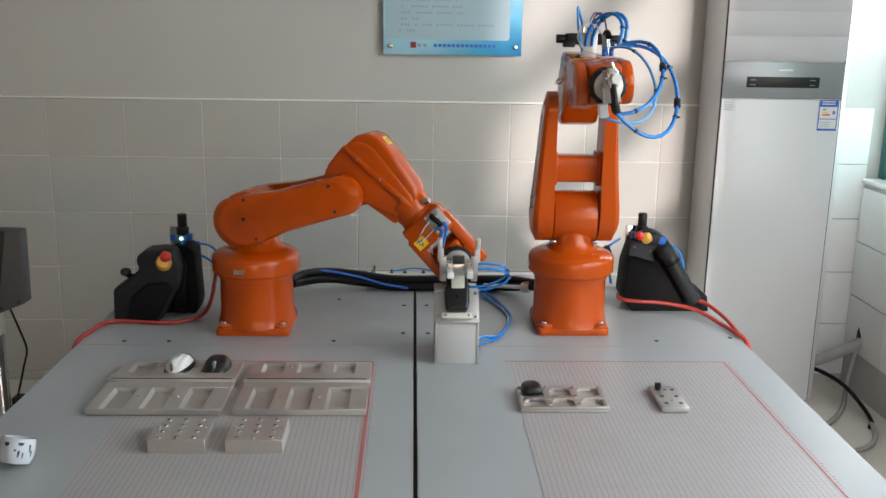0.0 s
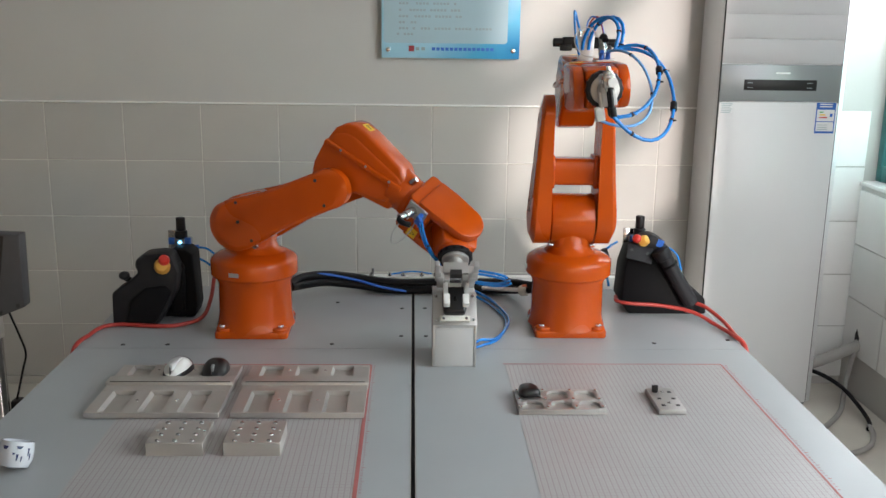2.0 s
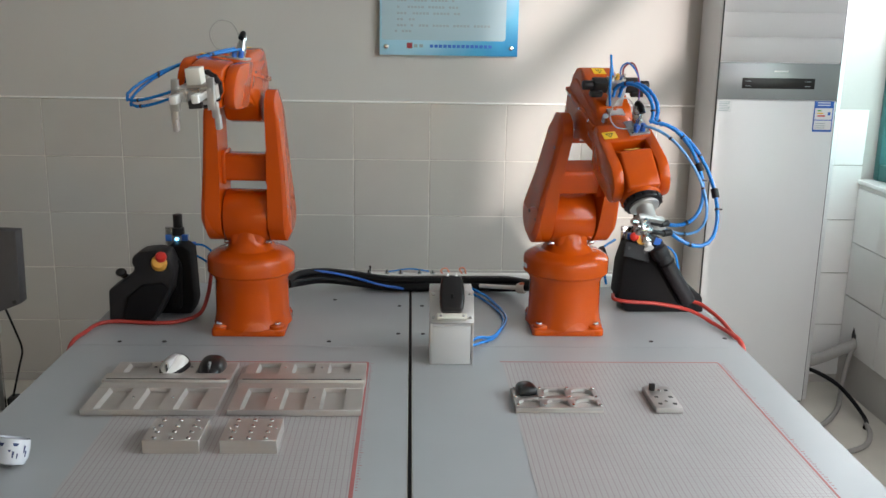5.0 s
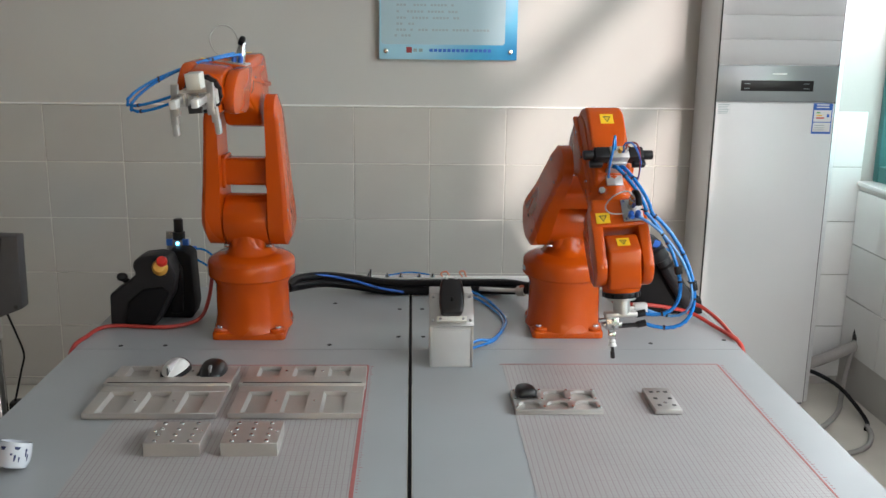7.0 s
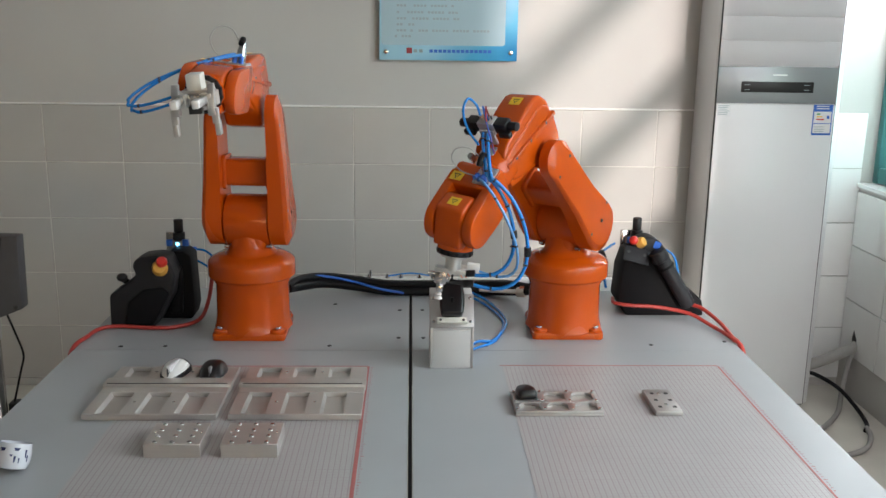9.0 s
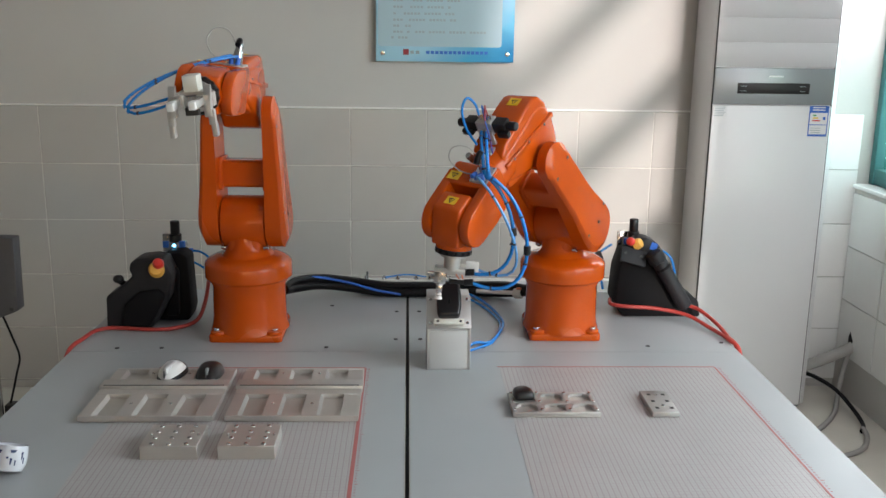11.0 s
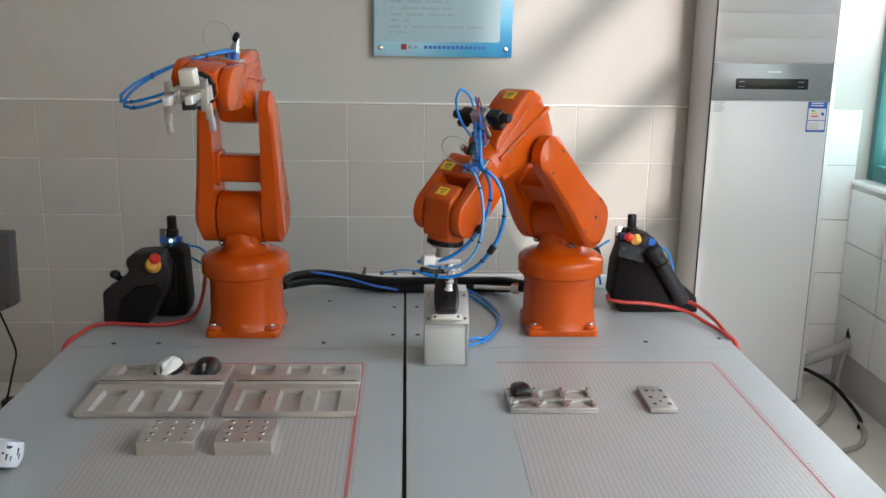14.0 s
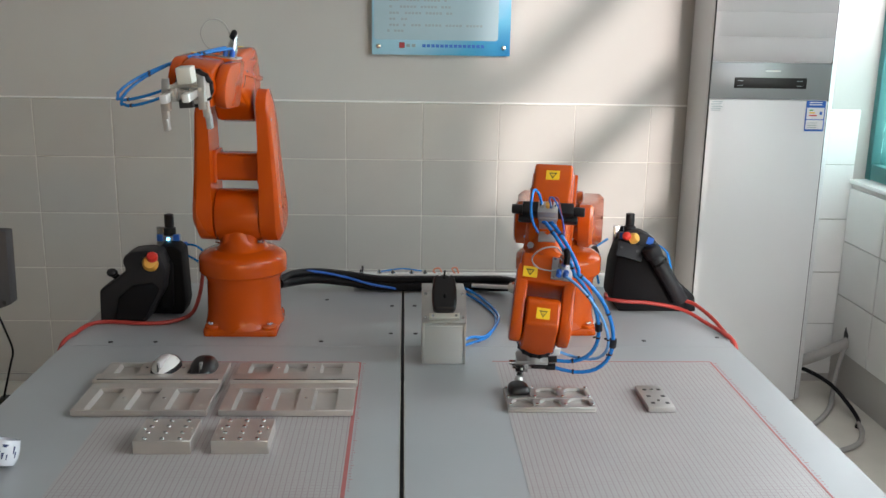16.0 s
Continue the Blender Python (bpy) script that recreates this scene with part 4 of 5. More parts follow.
# ---------------------------------------------------------------- fixtures on the benches
def mouse_shell(w, l, h, front=0.78):
    """A computer mouse body: flat below, humped, narrowing forwards (+y)."""
    bm = ball((0, 0, 0), 1, 1, 1, 28, 18)
    for v in bm.verts:
        x, y, z = v.co
        k = 1 - 0.10 * y
        sx = math.copysign(abs(x) ** 0.8, x)
        hz = h * (1.0 - 0.22 * y - 0.10 * y * y)
        v.co = (sx * w * k, math.copysign(abs(y) ** 0.88, y) * l, z * hz if z > 0 else z * h * 0.12)
    return bm


def build_mouse(name, m, body, top, label, wheel=True):
    t = thing(name, 0, 0, 0, label, "computer mouse", "computer mice")
    t.matrix_basis = m
    sh = part("body", mouse_shell(0.030, 0.046, 0.029), body, t)
    if top is not body:
        bm = mouse_shell(0.0295, 0.0455, 0.0312)
        bmesh.ops.bisect_plane(bm, geom=[*bm.verts, *bm.edges, *bm.faces], plane_co=(0, 0, 0.008), plane_no=(0, 0.12, 1), clear_inner=True)
        part("top_cover", bm, top, t)
        part("ridge", prism([(-0.0075, -0.010), (0.0075, -0.010), (0.0045, 0.040), (-0.0045, 0.040)], 0.018, 0.0335, "z", 0.003), M_AC_L, t, "grey ridge along the middle")
        rear = mouse_shell(0.0299, 0.0459, 0.0318)
        bmesh.ops.bisect_plane(rear, geom=[*rear.verts, *rear.edges, *rear.faces], plane_co=(0, -0.022, 0), plane_no=(0, -1, 0.15), clear_inner=True)
        part("rear_cover", rear, M_BLACK_G, t, "glossy black rear cover")
    if wheel:
        part("scroll_wheel", cyl((-0.003, 0.026, 0.0195), (0.003, 0.026, 0.0195), 0.0095, seg=18, b=0.001), M_AC_G, t)
    part("button_gap", box(-0.0004, 0.0004, 0.012, 0.046, 0.012, 0.0265 if top is body else 0.0285), M_INK, t)
    return t


def build_tray(x0, label):
    """Machined tray with two rows of pockets and a rib between them."""
    w, y0, y1 = 0.262, -0.572, -0.308
    t = thing("parts_tray", x0, 0, TOP, label, "fixture plate", "parts trays")
    part("plate", box(0, w, y0, y1, 0.0032, 0.0046, 0.0005), M_ALU, t)
    top = 0.0140
    fr = [(0.092, 0.272), (0.388, 0.566), (0.684, 0.862)]
    edges = [0.0, *[v for p in fr for v in p], 1.0]
    for a, b in ((y0 + 0.005, -0.4585), (-0.372, y1 - 0.007)):
        for i in range(0, len(edges), 2):
            part("rib", box(edges[i] * w + (0.0006 if i else 0), edges[i + 1] * w, a, b, 0.0046, top, 0.0004, 1), M_ALU, t)
            if i < len(edges) - 2:
                x = edges[i + 1] * w
                part("chamfer", prism([(x + 0.0002, top - 0.0002), (x + 0.0052, 0.0048), (x + 0.0002, 0.0048)], a + 0.0005, b - 0.0005, "y"), M_ALU_L, t)
    for a, b in ((y0, y0 + 0.0048), (-0.4583, -0.4282), (-0.3858, -0.3722), (y1 - 0.0068, y1)):
        part("rim", box(0, w, a, b, 0.0046, top + 0.0002, 0.0004, 1), M_ALU, t)
    part("rail", box(-0.004, w + 0.002, -0.4270, -0.3880, 0.0046, 0.0190, 0.0006), M_ALU, t)
    part("rail_groove", box(0.004, w - 0.006, -0.4235, -0.4195, 0.0187, 0.0194), M_DARKGAP, t)
    for x in (0.33, 0.63):
        for y in (-0.510, -0.342):
            part("screw", cyl((x * w, y, top), (x * w, y, top + 0.002), 0.0032, seg=12, b=0.0008), M_CHROME, t)
    return t


for x0, lb in ((-0.644, "machined aluminium parts tray holding two computer mice"), (-0.359, "empty machined aluminium parts tray with pockets")):
    tr = build_tray(x0, lb)
    part("foot_strip", box(0.004, 0.258, -0.568, -0.312, 0.0002, 0.0034), M_ALU, tr)
build_mouse("computer_mouse", pose(-0.516, -0.345, TOP + 0.0096, 0, 0, 172), M_BLACK, M_WHITE, "white and black mouse resting in the tray")
build_mouse("computer_mouse", pose(-0.434, -0.345, TOP + 0.0096, 0, 0, 180), M_BLACK_G, M_BLACK_G, "glossy black mouse resting in the tray")


def build_block(x0, label):
    t = thing("drilled_block", x0, 0, TOP, label, "fixture block", "drilled blocks")
    y0, y1, h = -0.733, -0.638, 0.0265
    part("block", box(0, 0.102, y0, y1, 0.0006, h, 0.0006, 1), M_ALU, t)
    for i in range(3):
        for j in range(4):
            x, y = 0.019 + i * 0.031, y0 + 0.010 + j * 0.0255
            rim = part("domed_head", moved(lathe([(0.0048, 0), (0.0046, 0.0010), (0.0036, 0.0019), (0.0026, 0.0021)], 16), pose(x, y, h - 0.0002)), M_STEEL, t)
            # black disc left of centre paints the shaded side of the raised head
            part("hole", cyl((x - 0.0016, y - 0.0006, h + 0.0015), (x - 0.0016, y - 0.0006, h + 0.0020), 0.0017, seg=12), M_INK, rim)
    for x in (0.011, 0.095):
        part("dowel_pin", cyl((x, y0 + 0.046, h), (x, y0 + 0.046, h + 0.004), 0.0026, seg=12, b=0.0008), M_CHROME, t)
    return t


build_block(-0.4785, "grey aluminium block drilled with rows of holes")
build_block(-0.3405, "grey aluminium block drilled with rows of holes")


def build_cover_plate():
    t = thing("cover_plate", 0.212, -0.553, TOP + 0.0016, "machined aluminium nest plate with six rounded pockets", "fixture plate")
    w, d, h = 0.178, 0.108, 0.011
    part("plate", box(0, w, 0, d, 0, 0.004, 0.0006), M_ALU, t)
    xs = [0.0, 0.010, 0.052, 0.068, 0.110, 0.126, 0.168, w]
    for i in range(0, 8, 2):
        a, b = xs[i], xs[i + 1]
        part("rib", box(a, b, 0.0082, 0.0455, 0.004, h, 0.0015), M_ALU_L, t)
        part("rib", box(a, b, 0.0605, d - 0.0082, 0.004, h, 0.0015), M_ALU_L, t)
    for a, b in ((0, 0.008), (0.0457, 0.0603), (d - 0.008, d)):
        part("rim", box(0, w, a, b, 0.004, h, 0.0012), M_ALU_L, t)
    for i in range(3):
        cx = (xs[2 * i + 1] + xs[2 * i + 2]) / 2
        for y in (0.044, 0.100):
            for sx in (-1, 1):
                x = cx + sx * 0.021
                part("corner_fillet", prism([(x, y), (x - sx * 0.011, y), (x - sx * 0.006, y - 0.0025), (x - sx * 0.0025, y - 0.006), (x, y - 0.011)], 0.0041, h - 0.0005, "z"), M_ALU_L, t)
    for x in (0.005, 0.060, 0.118, 0.173):
        for y in (0.012, 0.053, 0.100):
            part("screw", cyl((x, y, h), (x, y, h + 0.0028), 0.0036, seg=12, b=0.0008), M_CHROME, t)
    return t


build_cover_plate()
outline = [(-0.021, -0.026), (0.022, -0.026), (0.0235, 0.004), (0.016, 0.024), (-0.004, 0.027), (-0.020, 0.018), (-0.0235, -0.004)]
shell = prism(outline, 0.0, 0.019, "z", 0.009, 4, 0.86)
tagged(part("mouse_cover", shell, M_BLACK_G), "small glossy black mouse cover in the nest plate", "mouse cover").matrix_basis = pose(0.2410, -0.470, TOP + 0.0118, 0, 0, 8)


def build_receiver_plate():
    t = thing("receiver_plate", 0.496, -0.553, TOP + 0.0016, "small aluminium plate with slots for receivers", "fixture plate")
    w, d, h = 0.055, 0.116, 0.011
    part("plate", box(0, w, 0, d, 0, h, 0.001), M_ALU_L, t)
    for i in range(3):
        for x in (0.014, 0.044):
            part("slot", box(x - 0.004, x + 0.004, 0.018 + i * 0.035, 0.027 + i * 0.035, h - 0.002, h + 0.0003), M_INK, t)
    for y in (0.034, 0.092):
        part("screw", cyl((0.029, y, h - 0.001), (0.029, y, h + 0.0012), 0.004, seg=14, b=0.0005), M_STEEL, t)
    return t


build_receiver_plate()
receiver = tagged(part("usb_receiver", merge(box(-0.006, 0.006, -0.0035, 0.0035, 0.0, 0.014, 0.0008), box(-0.006, 0.006, -0.0022, 0.0022, -0.012, 0.0, 0.0004)), M_BLACK), "tiny black wireless receiver plug", "usb receiver")
RECEIVER_REST = pose(0.510, -0.459, TOP + 0.0135)


def build_fixture_box():
    t = thing("assembly_box", 0.0935, -0.28, TOP, "grey aluminium box with a sloped nest holding a mouse", "fixture box")
    w = 0.0495
    part("housing", prism([(0, 0), (0, 0.100), (0.05, 0.160), (0.115, 0.160), (0.115, 0)], -w, w, "x", 0.0015), M_BOX, t)
    part("front_panel", box(-w + 0.006, w - 0.006, -0.0022, 0.001, 0.004, 0.092, 0.0008), M_BOX, t)
    for sx in (-1, 1):
        part("corner_post", box(sx * (w - 0.0025) - 0.0028, sx * (w - 0.0025) + 0.0028, -0.003, 0.004, 0.001, 0.099, 0.0008), M_ALU_L, t)
    tilt = math.degrees(math.atan2(0.060, 0.05))
    m = pose(0, 0.0, 0.100, tilt)
    pl = part("nest_plate", moved(box(-w - 0.001, w + 0.001, -0.003, 0.079, 0.0012, 0.006, 0.001), m), M_ALU_L, t)
    for x in (-0.042, 0.042):
        for y in (0.010, 0.068):
            part("screw", moved(cyl((x, y, 0.006), (x, y, 0.0085), 0.0036, seg=12, b=0.0006), m), M_STEEL, pl)
    bar = part("clamp_bar", moved(box(-0.034, 0.034, 0.004, 0.017, 0.0062, 0.017, 0.001), m), M_IVORY, t, "ivory plastic clamp bar")
    for x in (-0.026, 0.026):
        part("screw", moved(cyl((x, 0.010, 0.017), (x, 0.010, 0.0185), 0.003, seg=12), m), M_STEEL, bar)
    return t, m


box_thing, nest = build_fixture_box()
nested = thing("computer_mouse", 0, 0, 0, "black mouse body clamped upright in the sloped nest", "computer mouse", "computer mice")
nested.matrix_basis = pose(0.0935, -0.28, TOP) @ nest @ pose(0, 0.062, 0.0066)
half = [(0.0245, -0.044), (0.0280, -0.020), (0.0282, 0.006), (0.0255, 0.030), (0.0215, 0.044)]
part("body", prism(half + [(-x, y) for x, y in half[::-1]], 0.0, 0.027, "z", 0.008, 4), M_BLACK_G, nested)
for sx in (-1, 1):
    part("contact", box(sx * 0.0105 - 0.0035, sx * 0.0105 + 0.0035, 0.034, 0.047, 0.014, 0.0265, 0.001), M_WHITE, nested)
part("scroll_wheel", cyl((-0.003, -0.010, 0.022), (0.003, -0.010, 0.022), 0.008, seg=18, b=0.001), M_RUBBER, nested)
tagged(part("air_tube", tube([(0.142, -0.20, 0.775), (0.165, -0.135, 0.765), (0.205, -0.10, 0.756), (0.243, 0.0, 0.756), (0.251, 0.09, 0.756), (0.214, 0.25, 0.757), (0.15, 0.30, 0.775), (0.10, 0.31, 0.80)], 0.004, 10, 10), M_BLUE), "blue air tube curling behind the assembly box", "air tube", "loose air tubes")
tagged(part("air_tube", tube([(0.142, -0.205, 0.768), (0.17, -0.15, 0.757), (0.21, -0.10, 0.7545), (0.238, 0.0, 0.7545), (0.242, 0.09, 0.7545), (0.205, 0.22, 0.7545), (0.15, 0.27, 0.770), (0.10, 0.285, 0.79)], 0.0035, 10, 10), M_BLUE), "thin blue air tube beside the thicker one", "air tube", "loose air tubes")


# ---------------------------------------------------------------- back of the benches
def build_rail():
    t = thing("mounting_rail", 0.255, 0.382, TOP, "pale aluminium mounting rail with bolts and wires", "rail")
    part("bar", box(-0.40, 0.40, -0.014, 0.014, 0.0, 0.036, 0.002), M_TRUNK, t)
    for x in (-0.38, -0.325, -0.285, -0.23, -0.19):
        part("bolt", merge(cyl((x, -0.004, 0.034), (x, -0.004, 0.039), 0.0075, seg=6), cyl((x, -0.004, 0.039), (x, -0.004, 0.047), 0.0035, seg=10)), M_STEEL, t)
    part("stud", cyl((-0.375, 0, 0.034), (-0.375, 0, 0.058), 0.004, seg=10), M_STEEL, t)
    part("wire", tube([(-0.16, 0, 0.035), (-0.165, 0, 0.046), (-0.15, 0, 0.052), (-0.14, 0, 0.040)], 0.0022, 8, 6), M_COPPER, t)
    part("wire", tube([(-0.10, 0, 0.034), (-0.11, 0, 0.05), (-0.097, 0.0, 0.053), (-0.09, 0, 0.036)], 0.0022, 8, 6), M_COPPER, t)
    part("wire", tube([(-0.33, 0.01, 0.036), (-0.26, 0.012, 0.046), (-0.2, 0.01, 0.04)], 0.0025, 8, 6), M_BLUE, t)
    return t


build_rail()
bundle = thing("cable_bundle", 0, 0.32, TOP, "thick black cables running along the back of the benches", "cable")
for k, (dy, dz, r) in enumerate(((-0.012, 0.002, 0.0125), (0.014, 0.004, 0.0125), (0.0, 0.018, 0.011), (0.024, 0.016, 0.009))):
    part("cable", tube([(-0.335, -0.16, 0.062 + dz * 0.3), (-0.315, -0.09 + dy, 0.050 + dz), (-0.25, -0.02 + dy, 0.040 + dz), (-0.16, dy, 0.026 + dz), (-0.06, dy, 0.013 + dz), (0.07, dy, 0.013 + dz), (0.20, dy, 0.014 + dz), (0.29, -0.03 + dy, 0.022 + dz), (0.345, -0.11, 0.045 + dz * 0.5)], r, 10, 12), M_RUBBER, bundle)
part("air_line", tube([(-0.325, -0.10, 0.075), (-0.26, -0.035, 0.066), (-0.17, -0.02, 0.046), (-0.09, -0.028, 0.026), (-0.02, -0.022, 0.012)], 0.0035, 10, 10), M_PRINTBLUE, bundle, "blue air line")
# white tube imitates the glossy highlight on the black cables
part("cable_end", tube([(0.20, -0.02, 0.022), (0.27, -0.05, 0.027), (0.325, -0.085, 0.035)], 0.006, 10, 10), M_WHITE, bundle, "white tube painted as a glint on the cables")
part("cable_collar", cyl((0.305, -0.07, 0.03), (0.325, -0.085, 0.034), 0.015, seg=20, b=0.002), M_IVORY, bundle)
part("cable_end", tube([(0.31, -0.08, 0.045), (0.33, -0.09, 0.05), (0.345, -0.10, 0.052)], 0.005, 8, 8), M_COPPER, bundle)


def build_regulator(x, y, label):
    t = thing("air_regulator", x, y, TOP, label, "air regulator", "air regulators")
    part("bracket", merge(box(-0.040, -0.012, 0.02, 0.028, 0.0, 0.212, 0.001), box(-0.04, 0.03, -0.01, 0.03, 0.0, 0.006, 0.001)), M_STEEL, t)
    part("body", merge(box(-0.026, 0.026, -0.018, 0.022, 0.155, 0.196, 0.004), cyl((0, 0, 0.07), (0, 0, 0.16), 0.017, seg=20, b=0.002)), M_AC_G, t)
    part("knob", merge(cyl((0, 0, 0.195), (0, 0, 0.216), 0.0165, seg=22, b=0.001), cyl((0, 0, 0.216), (0, 0, 0.252), 0.0125, seg=22, b=0.003)), M_BLACK, t)
    for x in (-0.022, 0.021):
        part("side_clip", box(x - 0.008, x + 0.008, -0.021, -0.012, 0.182, 0.200, 0.002), M_PRINTBLUE, t, "dark blue plastic clip")
    part("gauge_light", cyl((0.0, -0.018, 0.188), (0.0, -0.0205, 0.188), 0.0045, seg=14), M_LED, t, "glowing blue indicator")
    part("fitting", cyl((0.026, 0, 0.17), (0.045, 0, 0.17), 0.007, seg=14, b=0.001), M_PRINTBLUE, t)
    part("air_tube", tube([(0.042, 0, 0.17), (0.07, -0.01, 0.168), (0.10, -0.03, 0.15), (0.12, -0.02, 0.10)], 0.003, 8, 8), M_BLUE, t)
    part("air_tube", tube([(0.042, 0, 0.14), (0.07, -0.01, 0.128), (0.10, -0.03, 0.11), (0.12, -0.02, 0.08)], 0.003, 8, 8), M_BLUE, t)
    return t


build_regulator(-0.624, 0.17, "black-knobbed air regulator with a glowing blue light")
build_regulator(0.632, 0.235, "black-knobbed air regulator behind a teach pendant")


def build_pendant_l():
    t = thing("teach_pendant", -0.66, 0.0, TOP, "charcoal teach pendant with red stop button on its cradle", "teach pendant", "teach pendants")
    part("cradle", prism([(0.016, 0.170), (0.030, 0.182), (0.066, 0.184), (0.084, 0.170), (0.090, 0.03), (0.082, 0.0), (-0.06, 0.0), (-0.03, 0.05)], 0.085, 0.165, "y", 0.006), M_CHAR_D, t)
    part("cradle_lip", prism([(0.030, 0.02), (0.034, 0.150), (0.052, 0.160), (0.066, 0.140), (0.062, 0.02)], 0.055, 0.0845, "y", 0.008, 3), M_CHAR_D, t)
    prof = [(-0.108, 0.002), (-0.106, 0.086), (-0.098, 0.093), (-0.080, 0.104), (-0.052, 0.126), (-0.036, 0.140), (-0.044, 0.160), (-0.040, 0.176), (-0.020, 0.187), (0.018, 0.191), (0.046, 0.186), (0.062, 0.140), (0.054, 0.088), (0.010, 0.010), (0.004, 0.002)]
    part("housing", prism(prof, 0.004, 0.084, "y", 0.010, 3), M_CHAR, t)
    grip = [(-0.070, 0.010), (-0.058, 0.070), (-0.020, 0.104), (0.030, 0.110), (0.048, 0.094), (0.010, 0.022), (0.0, 0.010)]
    part("grip", prism(grip, -0.004, 0.012, "y", 0.006, 3), M_CHAR_D, t)
    part("joystick", merge(cyl((-0.066, 0.04, 0.112), (-0.080, 0.03, 0.126), 0.008, seg=14), ball((-0.078, 0.03, 0.128), 0.014, 0.013, 0.011)), M_BLACK, t)
    col = part("stop_collar", moved(lathe([(0.021, 0), (0.020, 0.010), (0.015, 0.020), (0.012, 0.021)], 24), pose(0.026, 0.010, 0.158, 66, 0, 8)), M_YELLOW, t)
    part("stop_button", moved(lathe([(0.012, 0.018), (0.0135, 0.021), (0.0145, 0.028), (0.011, 0.035), (0.005, 0.037)], 24), pose(0.031, 0.016, 0.160, 48, 0, 8)), M_ESTOP, t, "red emergency stop button")
    return t


def build_pendant_r():
    t = thing("teach_pendant", 0.665, 0.105, TOP, "charcoal teach pendant hanging on a black cradle", "teach pendant", "teach pendants")
    part("cradle", prism([(-0.100, 0.040), (-0.076, 0.0), (0.138, 0.0), (0.132, 0.044), (0.088, 0.078), (0.03, 0.150), (-0.045, 0.186), (-0.080, 0.178), (-0.094, 0.13)], 0.02, 0.125, "y", 0.006), M_CHAR_D, t)
    hook = part("hook_plate", moved(box(-0.036, 0.036, -0.003, 0.003, -0.022, 0.022, 0.002), pose(-0.058, 0.014, 0.172, -30, 14)), M_CHAR, t)
    for x in (-0.024, 0.020):
        part("screw", moved(cyl((x, -0.003, 0.004), (x, -0.0045, 0.004), 0.004, seg=12), pose(-0.058, 0.014, 0.172, -30, 14)), M_INK, hook)
    part("housing", prism([(-0.055, 0.180), (-0.050, 0.212), (-0.02, 0.220), (0.012, 0.204), (0.045, 0.150), (0.02, 0.14)], 0.03, 0.10, "y", 0.010, 3), M_CHAR, t)
    grip = part("grip", merge(cyl((0.0, 0.0, 0.176), (0.088, -0.006, 0.036), 0.0205, 0.0195, 24, 0.007), cyl((-0.008, 0.002, 0.186), (0.008, 0.0, 0.160), 0.024, seg=24, b=0.004)), M_CHAR, t)
    part("grip_ring", cyl((0.018, -0.001, 0.148), (0.022, -0.0014, 0.142), 0.0222, seg=24, b=0.001), M_CHAR_D, grip)
    part("stop_collar", moved(lathe([(0.016, 0), (0.015, 0.010), (0.012, 0.018), (0.010, 0.019)], 24), pose(-0.050, 0.034, 0.200, 62, 0, 50)), M_YELLOW, t)
    part("stop_button", moved(lathe([(0.009, 0.0), (0.0115, 0.003), (0.012, 0.010), (0.009, 0.015), (0.004, 0.017)], 24), pose(-0.064, 0.024, 0.208, 44, -40, 0)), M_ESTOP, t, "red emergency stop button")
    part("label_bar", moved(box(-0.009, 0.009, -0.0006, 0.0006, -0.010, 0.010), pose(0.0, 0.0295, 0.196, 0, 18)), M_PRINTBLUE, t)
    part("air_tube", tube([(-0.10, 0.10, 0.185), (-0.125, 0.09, 0.172), (-0.14, 0.08, 0.160), (-0.135, 0.08, 0.12), (-0.12, 0.09, 0.06)], 0.0035, 8, 8), M_BLUE, t)
    part("push_connector", cyl((-0.142, 0.08, 0.168), (-0.132, 0.082, 0.146), 0.009, seg=12, b=0.001), M_BLACK, t)
    return t


build_pendant_l()
build_pendant_r()
tagged(part("red_cable", tube([(-0.822, -0.19, 0.66), (-0.812, -0.15, 0.745), (-0.797, -0.08, 0.757), (-0.785, -0.02, 0.757), (-0.745, 0.0, 0.757), (-0.655, -0.012, 0.757), (-0.595, 0.0, 0.757), (-0.548, 0.04, 0.765), (-0.535, 0.09, 0.80), (-0.53, 0.13, 0.86)], 0.0052, 10, 10), M_RED), "red pendant cable lying on the grey bench", "cable", "red cables")
tagged(part("red_cable", tube([(0.757, 0.098, 0.792), (0.782, 0.07, 0.787), (0.805, 0.0, 0.773), (0.815, -0.07, 0.758), (0.822, -0.115, 0.745), (0.828, -0.14, 0.66)], 0.0052, 10, 10), M_RED), "red cable hanging from the pendant grip", "cable", "red cables")
tagged(part("red_cable", tube([(0.558, 0.16, 0.79), (0.553, 0.115, 0.790), (0.59, 0.098, 0.788), (0.665, 0.095, 0.784), (0.745, 0.07, 0.774), (0.79, 0.0, 0.760), (0.812, -0.09, 0.757), (0.826, -0.125, 0.74), (0.832, -0.15, 0.66)], 0.0052, 10, 10), M_RED), "red cable looping round the pendant cradle", "cable", "red cables")


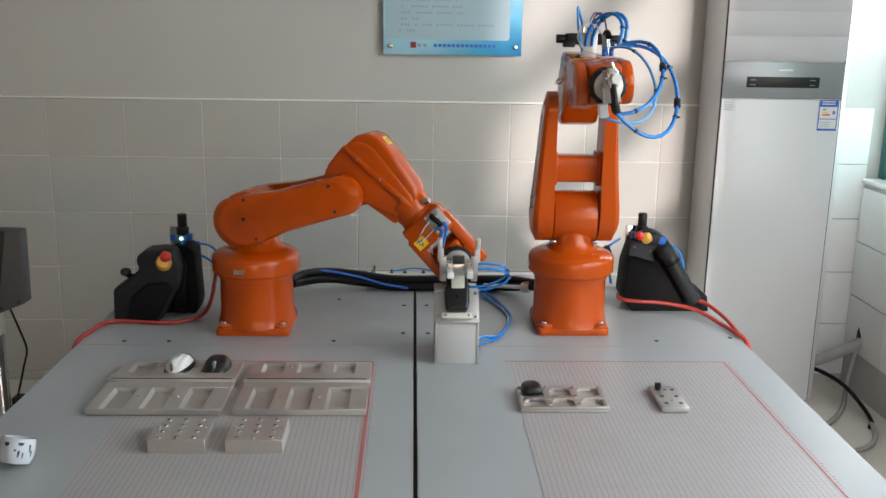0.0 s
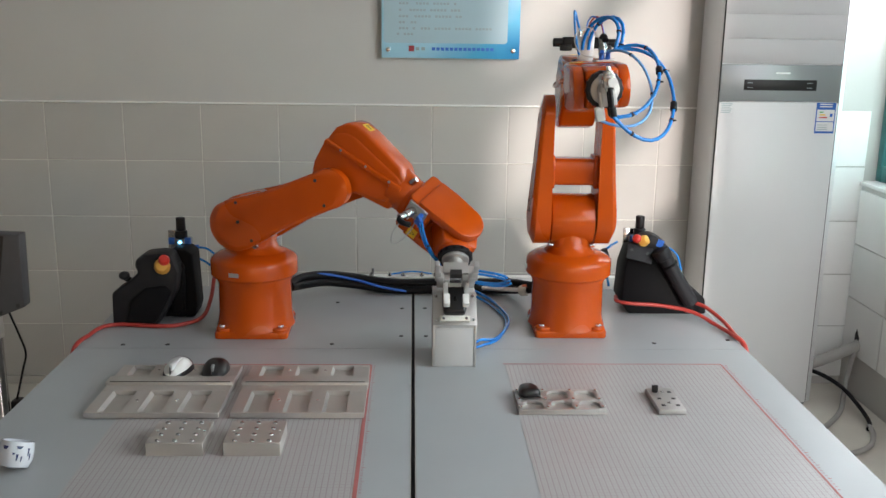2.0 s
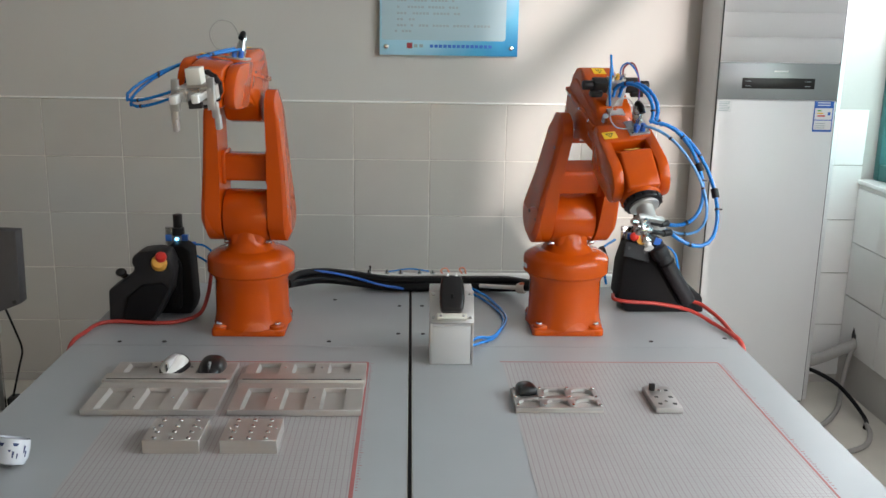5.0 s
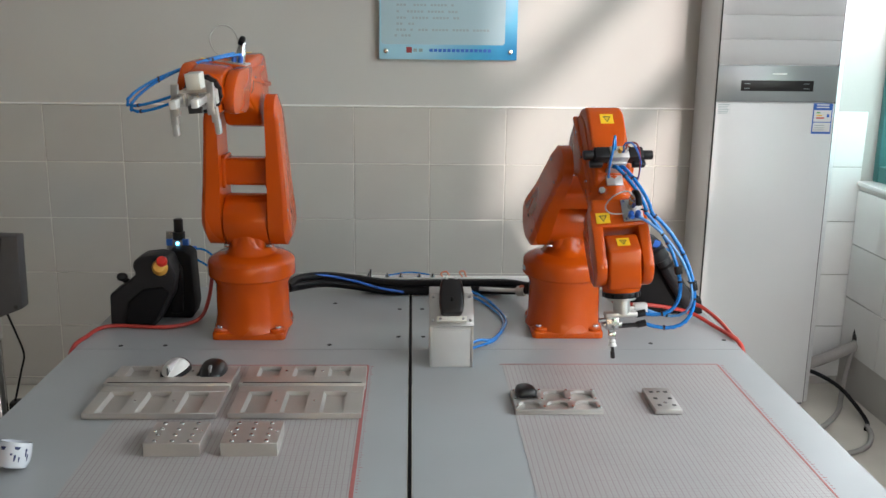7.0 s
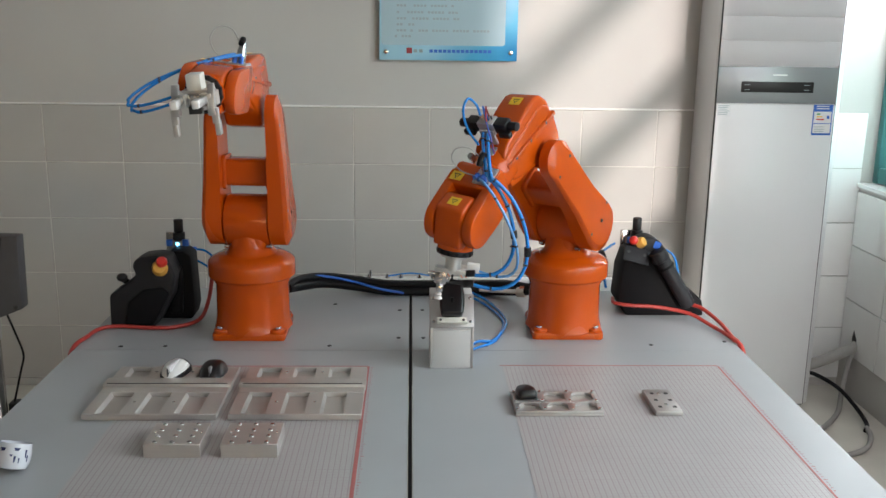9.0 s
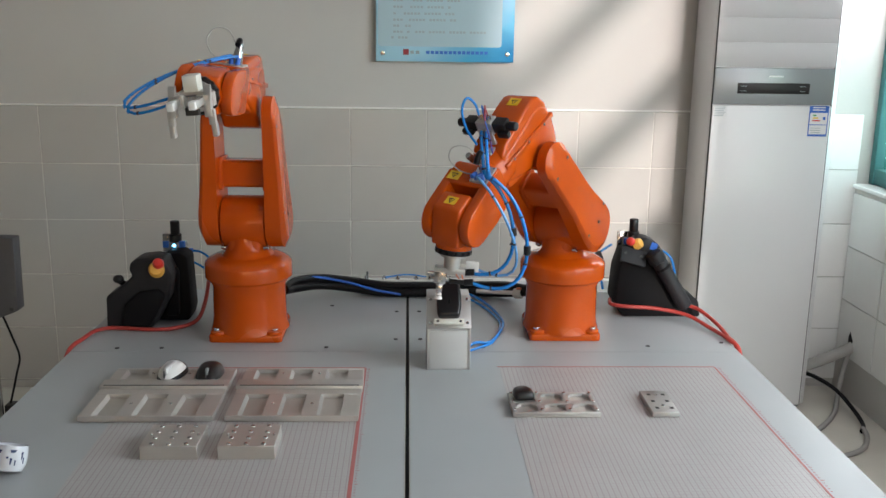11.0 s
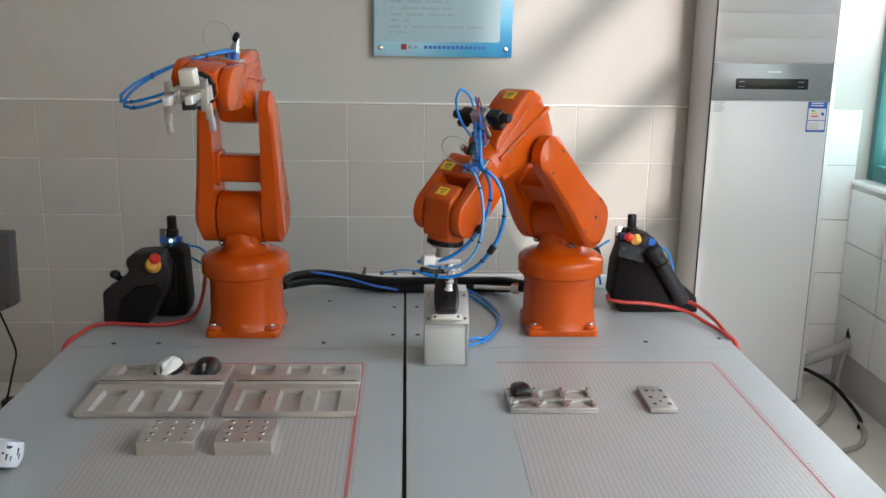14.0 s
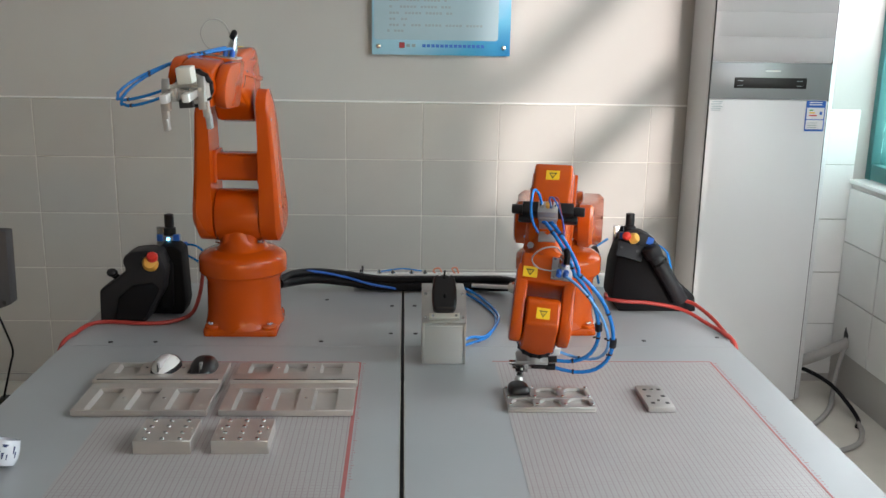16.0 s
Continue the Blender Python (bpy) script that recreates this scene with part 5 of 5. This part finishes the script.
# ---------------------------------------------------------------- beside the bench and small things
def build_monitor():
    t = thing("monitor", -1.09, 0.16, 0, "dark grey monitor housing on a steel floor pole", "monitor")
    part("housing", prism([(-0.36, 0.70), (-0.038, 0.722), (0.036, 0.752), (0.040, 0.953), (-0.36, 0.965)], 0.0, 0.045, "y", 0.003), M_BEZEL, t)
    part("screen", prism([(-0.35, 0.71), (-0.036, 0.735), (0.000, 0.951), (-0.35, 0.955)], -0.004, 0.002, "y", 0.001), M_DISPLAY, t, "black glossy screen")
    for x, z in ((-0.028, 0.737), (0.020, 0.757)):
        part("bolt", cyl((x, -0.003, z), (x, 0.001, z), 0.0055, seg=12), M_INK, t)
    part("pole", merge(cyl((-0.062, 0.03, 0.02), (-0.062, 0.03, 0.74), 0.018, seg=20), box(-0.16, 0.04, -0.05, 0.12, 0.0, 0.02, 0.004)), M_STEEL, t)
    part("clamp", box(-0.056, -0.036, 0.0, 0.03, 0.66, 0.73, 0.003), M_ALU, t)
    part("power_strip", box(-0.046, -0.022, 0.04, 0.08, 0.30, 0.46, 0.003), M_BLACK, t)
    part("cable", tube([(-0.02, 0.03, 0.73), (-0.008, 0.05, 0.66), (0.002, 0.06, 0.60), (-0.01, 0.06, 0.55), (-0.035, 0.06, 0.46)], 0.003, 8, 8), M_RUBBER, t)
    part("cable", tube([(-0.03, 0.06, 0.40), (0.0, 0.065, 0.40), (0.02, 0.07, 0.36), (0.02, 0.08, 0.2)], 0.004, 8, 8), M_RUBBER, t)
    return t


build_monitor()


def build_cup():
    t = thing("porcelain_cup", -0.691, -0.784, TOP, "small white porcelain cup with blue painted pattern", "cup")
    m = pose(0, 0, 0.0055, -22, 8)
    part("cup", moved(lathe([(0.015, 0.0), (0.024, 0.003), (0.029, 0.016), (0.029, 0.032), (0.027, 0.046), (0.0245, 0.046), (0.0258, 0.034), (0.024, 0.01), (0.004, 0.006)], 36), m), M_PORCELAIN, t)
    for a, z, w, h in ((-62, 0.037, 0.011, 0.005), (-108, 0.035, 0.010, 0.006), (-30, 0.030, 0.003, 0.013), (-66, 0.020, 0.004, 0.011), (-52, 0.018, 0.0025, 0.009), (-78, 0.026, 0.005, 0.0035), (-22, 0.022, 0.0025, 0.011)):
        part("painted_mark", moved(prism([(-w / 2, h / 2), (w / 2, h / 2), (w * 0.2, -h / 2), (-w * 0.3, -h / 2)], -0.0006, 0.0004, "y"), m @ pose(0.0290 * math.cos(radians(a)), 0.0290 * math.sin(radians(a)), z, 0, 0, a + 90)), M_NAVY, t)
    return t


build_cup()


# ---------------------------------------------------------------- wall tiles
def tile_mesh(w, h, material):
    return mesh_of(box(0, w, -0.007, -0.0005, 0, h, 0.0016, 1), "tile", material)


TW, TH, TZ = 0.3106, 0.2318, 1.195
full = tile_mesh(TW - 0.0035, TH - 0.0035, M_TILE)
cut = tile_mesh(1.163 - 1.0065, TH - 0.0035, M_TILE)
for k in range(-6, 9):
    for r in range(1, 6):
        tl = new("tile", cut if k == 8 else full)
        tl.parent = wall_north
        tl.matrix_basis = pose(-1.479 + k * TW + 0.00175, WALL, TZ - r * TH + 0.00175)
corner_tile = tile_mesh(0.275, TH - 0.0035, M_TILE_W)
for r in range(1, 6):
    tl = new("tile", corner_tile)
    tl.parent = wall_north
    tl.matrix_basis = pose(1.606, WALL, TZ - r * TH + 0.00175)
side_tile = tile_mesh(TW - 0.0035, TH - 0.0035, M_TILE_W)
for k in range(8):
    for r in range(3):
        tl = new("tile", side_tile)
        tl.parent = wall_east
        tl.matrix_basis = pose(1.88, WALL - 0.009 - k * TW, 0.87 - TH * (r + 1) + 0.00175, 0, 0, -90)
part("tile_edge", box(-3.35, 1.163, WALL - 0.010, WALL - 0.0005, TZ + 0.0005, TZ + 0.007, 0.002), M_TRUNK, wall_north)
part("tile_bed", box(-3.35, 1.163, WALL - 0.0045, WALL - 0.001, 0.035, TZ - 0.001), M_GROUT, wall_north)


# ---------------------------------------------------------------- what moves
def motions():
    for rows, links, tool in ((JOINTS_L, links_l, tool_l), (JOINTS_R, links_r, tool_r)):
        poses = [(t, chain(joints(rows, t))) for t in TIMES]
        for i, link in enumerate([*links[1:], tool]):
            walk(link, [(t, m[i]) for t, m in poses])
    for rows, loop, k, pieces in hoses:
        n = len(pieces)
        tracks = [[] for _ in pieces]
        for t in TIMES[::2]:
            pts = bezier(loop(joints(rows, t), k), n)
            for i in range(n):
                d = pts[i + 1] - pts[i]
                tracks[i].append((t, Matrix.Translation((pts[i] + pts[i + 1]) / 2) @ d.to_track_quat("Z", "Y").to_matrix().to_4x4()))
        for ob, rows_ in zip(pieces, tracks):
            walk(ob, rows_)
    tip = Matrix.Translation((0.188, -0.022, 0))
    base_r = pose(0.396, 0.009, TOP)
    rows = []
    for t in TIMES:
        if t <= 6.25:
            m = RECEIVER_REST
        elif t < 8.6:
            m = base_r @ chain(joints(JOINTS_R, t))[5] @ tip @ pose(0, 0, 0, 0, 90)
        else:
            m = base_r @ chain(joints(JOINTS_R, 8.6))[5] @ tip @ pose(0, 0, 0, 0, 90)
            m.translation = nested.matrix_basis @ Vector((0.0, 0.040, 0.026))
        rows.append((t, m))
    walk(receiver, rows)


motions()
